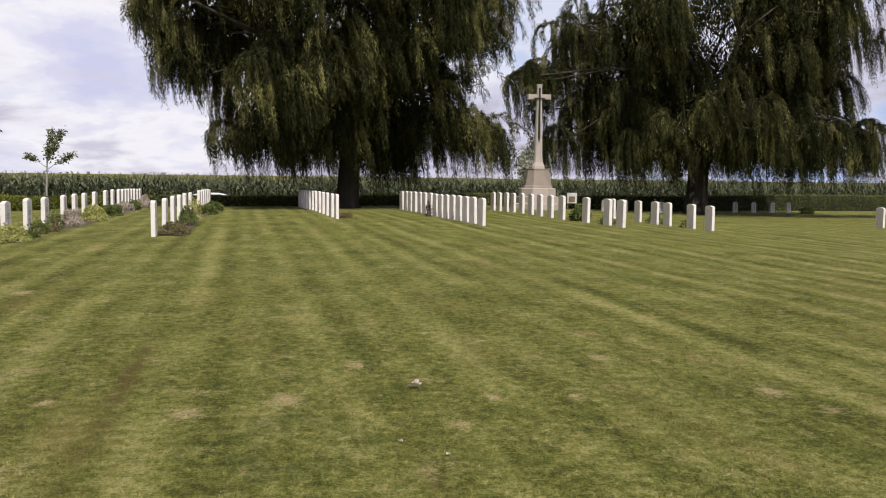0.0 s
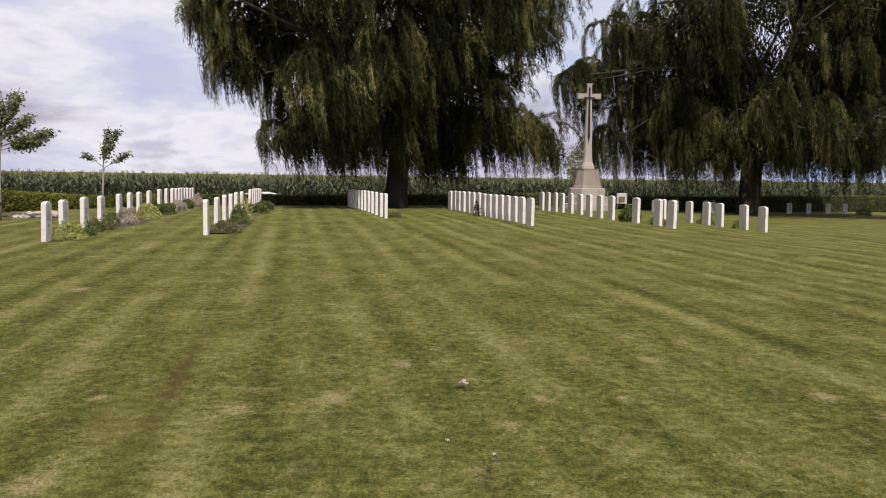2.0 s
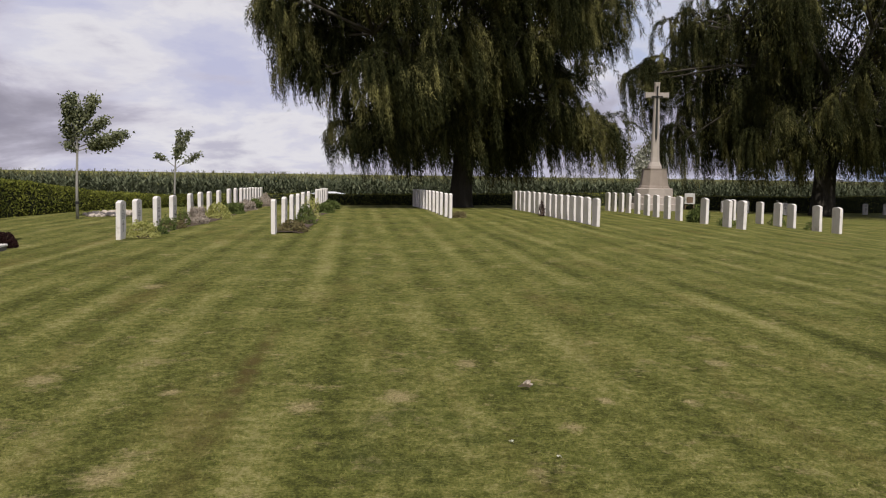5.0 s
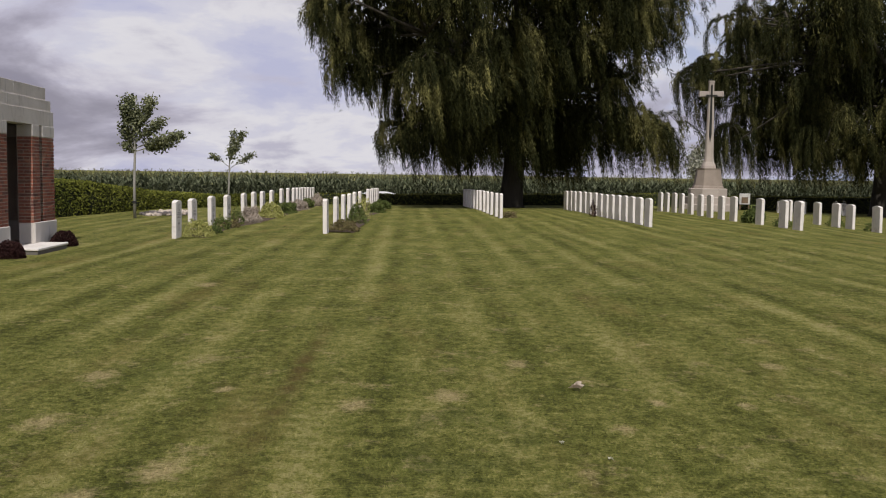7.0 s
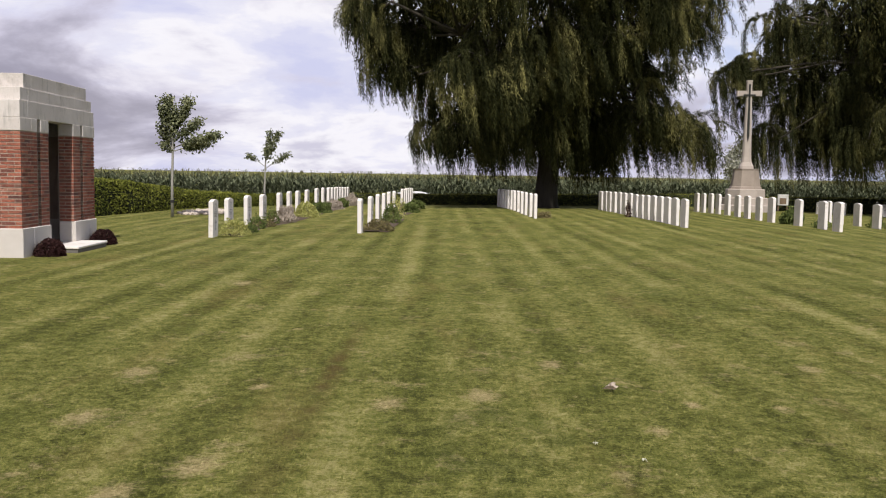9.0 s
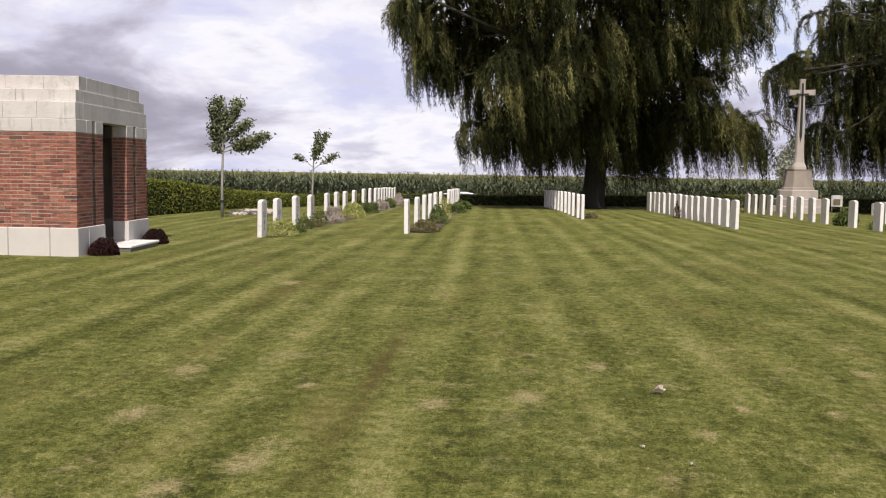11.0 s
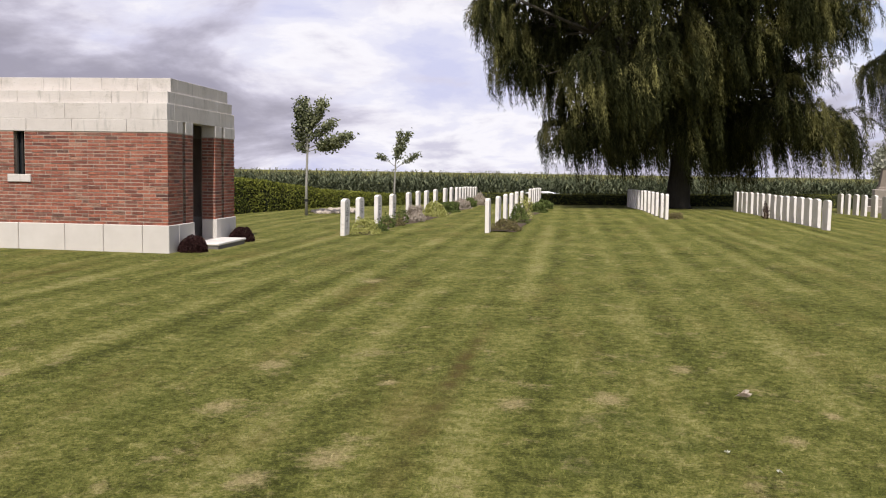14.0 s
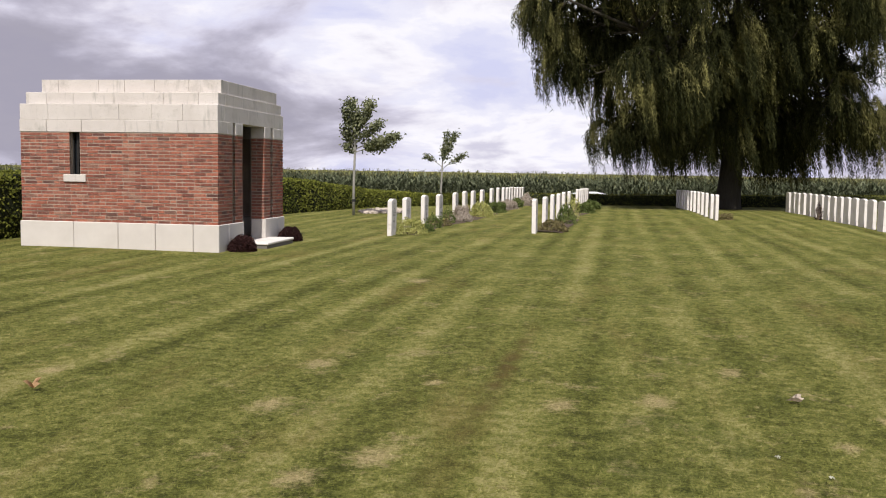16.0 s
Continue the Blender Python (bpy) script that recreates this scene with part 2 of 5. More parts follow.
def leafy(dark, light, lit_gold=None, rate=0.0):
    def build(n, where, bsdf):
        r = n.add("ShaderNodeNewGeometry").outputs["Random Per Island"]
        c = n.mix(n.math("POWER", r, 1.6), dark, light)
        clump = n.noise(where, 0.9, 4.0, 0.6)
        c = n.mix(n.ramp(clump, [(0.38, 0.0), (0.72, 0.7)]), c, light)
        if lit_gold:
            # dark streaks: shade between hanging strands, put into the leaf colour
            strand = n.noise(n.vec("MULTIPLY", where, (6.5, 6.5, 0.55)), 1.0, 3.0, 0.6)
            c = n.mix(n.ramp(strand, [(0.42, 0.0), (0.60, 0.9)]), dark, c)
            # golden patches: sunlit sprays painted into the leaf colour
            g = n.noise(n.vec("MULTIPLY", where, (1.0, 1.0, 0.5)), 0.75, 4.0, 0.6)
            c = n.mix(n.math("MULTIPLY", n.ramp(g, [(0.52, 0.0), (0.64, rate)]), n.ramp(strand, [(0.36, 0.15), (0.60, 1.0)])), c, lit_gold)
        return c, None, 0
    return build


def leaf_material(name, dark, light, lit_gold=None, rate=0.0, through_light=0.25):
    m = material(name, leafy(dark, light, lit_gold, rate), 0.75, spec=0.08)
    n = Nodes(m.node_tree)
    bsdf = m.node_tree.nodes["Principled BSDF"]
    out = m.node_tree.nodes["Material Output"]
    tr = n.add("ShaderNodeBsdfTranslucent")
    n.link(bsdf.inputs["Base Color"].links[0].from_socket, tr.inputs[0])
    both = n.add("ShaderNodeMixShader")
    both.inputs[0].default_value = through_light
    n.link(bsdf.outputs[0], both.inputs[1])
    n.link(tr.outputs[0], both.inputs[2])
    n.link(both.outputs[0], out.inputs[0])
    return m


def bark(n, where, bsdf):
    a = n.noise(n.vec("MULTIPLY", where, (9, 9, 1.6)), 2.0, 7.0, 0.65)
    return n.mix(a, (0.016, 0.014, 0.011), (0.058, 0.050, 0.039)), a, 0.05


def pale_bark(n, where, bsdf):
    a = n.noise(n.vec("MULTIPLY", where, (20, 20, 4)), 3.0, 5.0, 0.6)
    return n.mix(a, (0.20, 0.19, 0.165), (0.36, 0.345, 0.31)), a, 0.006


def soil(n, where, bsdf):
    a = n.noise(where, 14.0, 6.0, 0.7)
    return n.mix(a, (0.045, 0.032, 0.021), (0.13, 0.095, 0.066)), a, 0.03


def plain(colour, other, scale, bump=0.003):
    def build(n, where, bsdf):
        a = n.noise(where, scale, 5.0, 0.6)
        return n.mix(a, colour, other), a, bump
    return build


M_STONE = material("portland_stone", portland, 0.8)
M_WEATHERED = material("weathered_stone", weathered, 0.9)
M_PLINTH = material("plinth_stone", plain((0.63, 0.585, 0.54), (0.47, 0.43, 0.385), 2.4, 0.006), 0.9)
M_CROSS = material("cross_stone", plain((0.45, 0.395, 0.35), (0.33, 0.285, 0.25), 2.6, 0.006), 0.85)
M_PEDESTAL = material("stained_cross_stone", plain((0.36, 0.30, 0.255), (0.20, 0.165, 0.135), 2.2, 0.01), 0.9)
M_BRICK = material("brick", brick_mat, 0.9)
M_MORTAR = material("mortar", mortar, 0.95)
M_INK = material("engraving", plain((0.27, 0.255, 0.235), (0.36, 0.34, 0.315), 30.0), 0.9)
M_BRONZE = material("bronze", plain((0.012, 0.013, 0.012), (0.028, 0.029, 0.025), 20.0), 0.6)
M_IRON = material("dark_iron", plain((0.02, 0.02, 0.022), (0.05, 0.045, 0.04), 30.0), 0.6, 0.5)
M_INSIDE = material("plaster", plain((0.055, 0.05, 0.045), (0.035, 0.033, 0.03), 3.0), 0.95)
M_BARK = material("willow_bark", bark, 0.95)
M_PALE_BARK = material("young_bark", pale_bark, 0.9)
M_SOIL = material("soil", soil, 0.95)
M_ROAD = material("asphalt", plain((0.05, 0.05, 0.052), (0.075, 0.073, 0.07), 30.0, 0.006), 0.9)
# willow tones carry painted shade between strands and painted sun on sprays
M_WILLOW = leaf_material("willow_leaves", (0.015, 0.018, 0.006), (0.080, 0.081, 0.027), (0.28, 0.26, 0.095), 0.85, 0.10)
M_TWIG = material("willow_twigs", plain((0.026, 0.022, 0.017), (0.080, 0.069, 0.052), 6.0, 0.004), 0.9)
M_HEDGE = leaf_material("hedge_leaves", (0.050, 0.064, 0.013), (0.25, 0.26, 0.050))
M_LOW_HEDGE = leaf_material("low_hedge_leaves", (0.050, 0.062, 0.015), (0.30, 0.30, 0.070))
# near-black core: the shade between the hedge leaves, put into its colour
M_SHADED_CORE = material("shaded_hedge_core", plain((0.012, 0.016, 0.006), (0.022, 0.026, 0.010), 8.0, 0.02), 0.95)
M_CONCRETE = material("stained_concrete", plain((0.10, 0.092, 0.082), (0.17, 0.155, 0.14), 9.0, 0.008), 0.95)
M_CORN = leaf_material("maize_leaves", (0.018, 0.028, 0.011), (0.21, 0.23, 0.14))
M_TASSEL = leaf_material("maize_tassels", (0.10, 0.10, 0.05), (0.18, 0.17, 0.09))
# far leaves paled towards grey: distance haze put into their colour
M_FAR_HAZED = leaf_material("far_hazed_leaves", (0.22, 0.225, 0.17), (0.38, 0.38, 0.30))
M_MAPLE = leaf_material("sapling_leaves", (0.030, 0.044, 0.015), (0.30, 0.31, 0.18))
M_LIME = leaf_material("lime_leaves", (0.20, 0.215, 0.055), (0.58, 0.56, 0.21))
M_GREEN = leaf_material("shrub_leaves", (0.050, 0.075, 0.022), (0.17, 0.20, 0.062))
M_GREY = leaf_material("lavender_stems", (0.27, 0.225, 0.18), (0.50, 0.43, 0.36))
M_RED = leaf_material("barberry_leaves", (0.016, 0.008, 0.008), (0.048, 0.020, 0.018), None, 0, 0.1)
M_DRY = leaf_material("dry_leaves", (0.11, 0.10, 0.045), (0.22, 0.18, 0.085))
M_FLOWER = material("white_petals", plain((0.75, 0.73, 0.62), (0.6, 0.6, 0.5), 40.0), 0.7)
M_FALLEN = material("fallen_leaf", plain((0.74, 0.65, 0.56), (0.54, 0.45, 0.37), 40.0), 0.8)
M_BROWN = material("brown_leaf", plain((0.60, 0.40, 0.23), (0.44, 0.27, 0.14), 40.0), 0.8)
M_GRAVEL = material("gravel", plain((0.52, 0.45, 0.38), (0.36, 0.30, 0.25), 25.0, 0.02), 0.95)
M_PAINT = material("white_paint", plain((0.78, 0.78, 0.78), (0.72, 0.72, 0.73), 4.0, 0.0), 0.25, spec=0.5)
M_BOARD = material("painted_board", plain((0.74, 0.73, 0.70), (0.66, 0.65, 0.62), 8.0), 0.6)
M_GLASS = material("dark_glass", plain((0.015, 0.017, 0.02), (0.02, 0.022, 0.025), 2.0, 0.0), 0.05, spec=0.6)
M_RUBBER = material("rubber", plain((0.02, 0.02, 0.02), (0.035, 0.035, 0.035), 20.0), 0.8)
M_TIMBER = material("timber", plain((0.16, 0.11, 0.07), (0.24, 0.17, 0.11), 12.0), 0.8)


# ---------------------------------------------------------------- mesh helpers
def mesh_from(verts, faces, mat, name="mesh", smooth=False):
    me = bpy.data.meshes.new(name)
    me.from_pydata(verts, [], faces)
    me.materials.append(mat)
    if smooth:
        me.polygons.foreach_set("use_smooth", [True] * len(me.polygons))
    me.update()
    return me


def quads_mesh(name, corners, mat, per=4):
    """A mesh of loose faces from an array (faces, per, 3)."""
    corners = np.asarray(corners, dtype=np.float32)
    count = corners.shape[0]
    me = bpy.data.meshes.new(name)
    me.vertices.add(count * per)
    me.vertices.foreach_set("co", corners.reshape(-1))
    me.loops.add(count * per)
    me.loops.foreach_set("vertex_index", np.arange(count * per, dtype=np.int32))
    me.polygons.add(count)
    me.polygons.foreach_set("loop_start", np.arange(0, count * per, per, dtype=np.int32))
    me.polygons.foreach_set("loop_total", np.full(count, per, dtype=np.int32))
    me.materials.append(mat)
    me.update(calc_edges=True)
    return me


def part(name, data, mat, parent, label=""):
    """Links a bmesh (or a mesh) as one mesh object under a thing or a part."""
    if isinstance(data, bmesh.types.BMesh):
        me = bpy.data.meshes.new(name)
        data.to_mesh(me)
        data.free()
        me.materials.append(mat)
    else:
        me = data
    ob = new(name, me)
    ob.parent = parent
    return tagged(ob, label)


def box(bm, x0, x1, y0, y1, z0, z1, bevel=0.0):
    vs = [bm.verts.new(p) for p in ((x0, y0, z0), (x1, y0, z0), (x1, y1, z0), (x0, y1, z0), (x0, y0, z1), (x1, y0, z1), (x1, y1, z1), (x0, y1, z1))]
    fs = [bm.faces.new([vs[i] for i in f]) for f in ((3, 2, 1, 0), (4, 5, 6, 7), (0, 1, 5, 4), (1, 2, 6, 5), (2, 3, 7, 6), (3, 0, 4, 7))]
    if bevel:
        edges = {e for f in fs for e in f.edges}
        bmesh.ops.bevel(bm, geom=list(edges), offset=bevel, segments=1, affect="EDGES")
    return vs


def boxes(*dims, bevel=0.0):
    bm = bmesh.new()
    for d in dims:
        box(bm, *d, bevel=bevel)
    return bm


def tube(points, radii, sides=7):
    """Vertices and faces of a tapered tube along points."""
    verts, faces = [], []
    pts = [Vector(p) for p in points]
    for i, p in enumerate(pts):
        d = (pts[min(i + 1, len(pts) - 1)] - pts[max(i - 1, 0)]).normalized()
        a = d.orthogonal().normalized() if i == 0 else (side - d * side.dot(d)).normalized()
        side = a
        b = d.cross(a)
        for k in range(sides):
            t = 2 * math.pi * k / sides
            verts.append(p + (a * math.cos(t) + b * math.sin(t)) * radii[i])
    for i in range(len(pts) - 1):
        for k in range(sides):
            j = (k + 1) % sides
            faces.append((i * sides + k, i * sides + j, (i + 1) * sides + j, (i + 1) * sides + k))
    faces.append(tuple(range(sides))[::-1])
    faces.append(tuple((len(pts) - 1) * sides + k for k in range(sides)))
    return verts, faces


def tubes(list_of, sides=6):
    verts, faces = [], []
    for pts, radii in list_of:
        v, f = tube(pts, radii, sides)
        o = len(verts)
        verts += v
        faces += [tuple(i + o for i in q) for q in f]
    return verts, faces


def step01(a, b, x):
    u = np.clip((x - a) / (b - a), 0, 1)
    return u * u * (3 - 2 * u)


def hedge_line(x):
    """Where the low boundary hedge runs."""
    return 43.6 + 0.31 * np.clip(x + 6.5, 0, 37)


def ground_z(x, y):
    """The lie of the land: level turf, a slight fall, and the lower lane and field beyond the hedge."""
    lawn = -0.20 * step01(10.2, 12.6, x) - 0.22 * step01(14, 24, x) - 0.10 * step01(34, 46, y)
    return lawn - (1.20 + np.minimum(lawn, 0) * 1.0) * step01(0.2, 6.0, y - hedge_line(x) - 0.9) - 2.5 * step01(90, 400, y)


def gz(x, y):
    return float(ground_z(np.float64(x), np.float64(y)))


rng = np.random.default_rng(7)


def leaf_quads(centres, length, width, rng, hang=0.0, axis=None):
    """Diamond leaves at centres (n, 3), of random turn; hang pulls their tips downwards."""
    n = len(centres)
    d = rng.normal(size=(n, 3)) if axis is None else axis + rng.normal(size=(n, 3)) * 0.45
    d[:, 2] -= hang
    d /= np.linalg.norm(d, axis=1, keepdims=True) + 1e-9
    s = np.cross(d, rng.normal(size=(n, 3)))
    s /= np.linalg.norm(s, axis=1, keepdims=True) + 1e-9
    ln = (length * rng.uniform(0.7, 1.3, n))[:, None] * 0.5
    wd = (width * rng.uniform(0.7, 1.3, n))[:, None] * 0.5
    return np.stack([centres - d * ln, centres + s * wd, centres + d * ln, centres - s * wd], axis=1)


def leaf_slivers(centres, length, width, rng, axis, spread=0.3):
    """Narrow pointed leaves, one triangle each, that follow their twig."""
    n = len(centres)
    d = axis + rng.normal(size=(n, 3)) * spread
    d /= np.linalg.norm(d, axis=1, keepdims=True) + 1e-9
    s = np.cross(d, rng.normal(size=(n, 3)))
    s /= np.linalg.norm(s, axis=1, keepdims=True) + 1e-9
    ln = (length * rng.uniform(0.7, 1.3, n))[:, None]
    wd = (width * rng.uniform(0.7, 1.3, n))[:, None] * 0.5
    return np.stack([centres - s * wd, centres + s * wd, centres + d * ln], axis=1)


# ---------------------------------------------------------------- ground
def build_ground():
    xs = np.unique(np.concatenate([np.linspace(-60, 70, 131), [-3000, -1200, -500, -200, -100, 110, 220, 500, 1200, 3000]]))
    ys = np.unique(np.concatenate([np.linspace(-20, 90, 111), [-3000, -1000, -300, -100, -50, 120, 180, 260, 400, 900, 3000]]))
    X, Y = np.meshgrid(xs, ys)
    Z = ground_z(X, Y)
    bump = 0.012 * np.sin(X * 0.9 + 1.3 * np.sin(Y * 0.37)) + 0.010 * np.sin(Y * 0.7 + X * 0.2)
    Z = Z + bump * (np.abs(X) < 40) * (Y < 40) * (Y > 1)
    verts = np.stack([X, Y, Z], -1).reshape(-1, 3).tolist()
    w = len(xs)
    faces = [(j * w + i, j * w + i + 1, (j + 1) * w + i + 1, (j + 1) * w + i) for j in range(len(ys) - 1) for i in range(w - 1)]
    me = mesh_from(verts, faces, M_TURF, "ground", True)
    tagged(new("ground", me), "mown lawn with pale stripes and dry worn patches", "lawn", kind="structure")


build_ground()


def build_blades():
    r = np.random.default_rng(11)
    n = 220000
    y = 2.6 + r.beta(0.9, 2.8, n) * 14.0
    x = -0.6 + (r.random(n) - 0.5) * (y * 1.9 + 2.0) - 0.12 * y
    z = ground_z(x, y) + 0.012 * np.sin(x * 0.9 + 1.3 * np.sin(y * 0.37)) + 0.010 * np.sin(y * 0.7 + x * 0.2) - 0.004
    h = r.uniform(0.005, 0.015, n) * (1 + 0.05 * y)
    a = r.uniform(0, 2 * math.pi, n)
    lean = r.uniform(0.3, 1.5, n) * h
    b = r.uniform(0, 2 * math.pi, n)
    wd = r.uniform(0.0016, 0.0030, n) * (1 + 0.10 * y)
    base = np.stack([x, y, z], 1)
    side = np.stack([np.cos(a), np.sin(a), np.zeros(n)], 1) * wd[:, None]
    tip = base + np.stack([np.cos(b) * lean, np.sin(b) * lean, h], 1)
    me = quads_mesh("grass_blades", np.stack([base - side, base + side, tip], 1), M_BLADES, 3)
    tagged(new("grass", me), "short mown grass blades on the lawn", "grass", kind="stuff")


build_blades()


# ---------------------------------------------------------------- hedges
def sweep_hedge(name, path, heights, width, mat, label, leaves, leaf, seed):
    """A clipped hedge along a path: a rough solid core and a skin of small leaves."""
    r = np.random.default_rng(seed)
    pts = [Vector((*p, 0)) for p in path]
    line, tops = [], []
    for i in range(len(pts) - 1):
        steps = max(2, int((pts[i + 1] - pts[i]).length / 0.5))
        for k in range(steps):
            f = k / steps
            line.append(pts[i].lerp(pts[i + 1], f))
            tops.append(heights[i] * (1 - f) + heights[i + 1] * f)
    line.append(pts[-1])
    tops.append(heights[-1])
    prof = [(-0.5, -0.1), (-0.53, 0.35), (-0.5, 0.75), (-0.44, 0.97), (-0.15, 1.0), (0.15, 1.0), (0.44, 0.97), (0.5, 0.75), (0.53, 0.35), (0.5, -0.1)]
    verts, faces = [], []
    grid = []
    for i, p in enumerate(line):
        d = (line[min(i + 1, len(line) - 1)] - line[max(i - 1, 0)]).normalized()
        s = Vector((d.y, -d.x, 0))
        z0 = gz(p.x, p.y)
        row = []
        for o, h in prof:
            q = p + s * o * width + Vector((0, 0, z0 + h * tops[i]))
            q += Vector(noise.noise_vector(q * 1.7)) * 0.05
            row.append(q)
        grid.append(row)
        verts += [q - Vector((0, 0, 0)) for q in row]
    m = len(prof)
    for i in range(len(line) - 1):
        for k in range(m - 1):
            faces.append((i * m + k, i * m + k + 1, (i + 1) * m + k + 1, (i + 1) * m + k))
    faces.append(tuple(range(m)))
    faces.append(tuple((len(line) - 1) * m + k for k in range(m))[::-1])
    hedge = new(name)
    hedge.location = (line[0].x, line[0].y, gz(line[0].x, line[0].y))
    shift = Vector(hedge.location)
    part("core", mesh_from([v - shift for v in verts], faces, M_SHADED_CORE, "core"), mat, hedge)
    g = np.array([[list(q) for q in row] for row in grid])
    i = r.integers(0, len(line) - 1, leaves)
    k = r.integers(0, m - 1, leaves)
    u, v = r.random(leaves)[:, None], r.random(leaves)[:, None]
    c = (g[i, k] * (1 - u) + g[i + 1, k] * u) * (1 - v) + (g[i, k + 1] * (1 - u) + g[i + 1, k + 1] * u) * v
    c = c + r.normal(size=c.shape) * 0.03 - np.array(shift)
    part("foliage", quads_mesh("foliage", leaf_quads(c, leaf, leaf * 0.6, r), mat), mat, hedge)
    return tagged(hedge, label, "hedge")


sweep_hedge("hedge", [(-14.6, -6), (-13.9, 6), (-13.2, 14), (-12.7, 22), (-12.3, 28.5), (-11.5, 33), (-10.2, 37.5), (-8.4, 41.5)],
            [1.3, 1.3, 1.27, 1.2, 1.03, 0.62, 0.42, 0.45], 0.9, M_HEDGE, "tall clipped green beech hedge curving along the lawn", 150000, 0.072, 3)
sweep_hedge("hedge", [(x, float(hedge_line(x))) for x in (-7.9, -6.5, 0, 8, 16, 24, 30.5, 36, 60)],
            [0.47, 0.47, 0.49, 0.58, 0.72, 0.94, 1.0, 1.0, 1.0], 0.7, M_LOW_HEDGE, "low clipped dark green boundary hedge behind the graves", 80000, 0.065, 4)


# ---------------------------------------------------------------- lane and maize field
def build_lane():
    verts, faces = [], []
    xs = np.linspace(-60, 70, 66)
    for x in xs:
        y = float(hedge_line(x))
        for o in (9.6, 13.8):
            verts.append((x, y + o, gz(x, y + o) + 0.03))
    for i in range(len(xs) - 1):
        faces.append((2 * i, 2 * i + 2, 2 * i + 3, 2 * i + 1))
    tagged(new("road", mesh_from(verts, faces, M_ROAD, "road")), "narrow grey asphalt lane between hedge and maize", "road", kind="structure")


build_lane()


def maize_plant(r):
    """Leaves of one plant as quads (n, 4, 3), and its tassel."""
    q, tassel = [], []
    h = r.uniform(2.10, 2.34)
    w = 0.014
    q.append([(-w, 0, 0), (w, 0, 0), (w, 0, h), (-w, 0, h)])
    for k in range(9):
        z = h * (0.18 + 0.09 * k)
        a = r.uniform(0, 2 * math.pi)
        d = np.array([math.cos(a), math.sin(a), 0.0])
        s = np.array([-d[1], d[0], 0.0]) * r.uniform(0.04, 0.07)
        L = r.uniform(0.5, 0.8)
        prev, wp = np.array([0, 0, z]), 0.8
        for f, up, wn in ((0.35, 0.24, 1.0), (0.7, 0.26, 0.8), (1.0, 0.08, 0.1)):
            nxt = np.array([0, 0, z]) + d * L * f + np.array([0, 0, up])
            q.append([prev - s * wp, prev + s * wp, nxt + s * wn, nxt - s * wn])
            prev, wp = nxt, wn
    for k in range(4):
        a = r.uniform(0, 2 * math.pi)
        t = np.array([math.cos(a) * 0.1, math.sin(a) * 0.1, 0.26])
        b = np.array([0, 0, h])
        tassel.append([b + (0.008, 0, 0), b - (0.008, 0, 0), b + t - (0.01, 0, 0), b + t + (0.01, 0, 0)])
    return np.array(q), np.array(tassel)


def build_maize():
    r = np.random.default_rng(21)
    kinds = [maize_plant(r) for _ in range(10)]
    spots = []
    for row in range(12):
        gap = 0.20 if row < 5 else 0.42
        x = -75.0
        while x < 85:
            x += gap * r.uniform(0.8, 1.2)
            off = 15.2 + row * (0.72 if row < 8 else 1.6) + (8 * -0.88 if row >= 8 else 0)
            spots.append((x, float(hedge_line(x)) + off + r.uniform(-0.1, 0.1)))
    spots = np.array(spots)
    z = ground_z(spots[:, 0], spots[:, 1])
    leaves, tassels = [], []
    which = r.integers(0, len(kinds), len(spots))
    turn = r.uniform(0, 2 * math.pi, len(spots))
    tall = r.uniform(0.90, 1.07, len(spots))
    for k, (q, t) in enumerate(kinds):
        sel = which == k
        c, s = np.cos(turn[sel])[:, None, None], np.sin(turn[sel])[:, None, None]
        for src, into in ((q, leaves), (t, tassels)):
            x = src[None, ..., 0] * c - src[None, ..., 1] * s + spots[sel, 0][:, None, None]
            y = src[None, ..., 0] * s + src[None, ..., 1] * c + spots[sel, 1][:, None, None]
            zz = src[None, ..., 2] * tall[sel][:, None, None] + z[sel][:, None, None]
            into.append(np.stack([x, y, zz], -1).reshape(-1, 4, 3))
    field = tagged(new("maize_field", quads_mesh("maize", np.concatenate(leaves), M_CORN)), "tall green maize crop in rows beyond the lane", "maize", kind="stuff")
    part("tassels", quads_mesh("tassels", np.concatenate(tassels), M_TASSEL), M_TASSEL, field, "pale straw-coloured maize tassels")


build_maize()


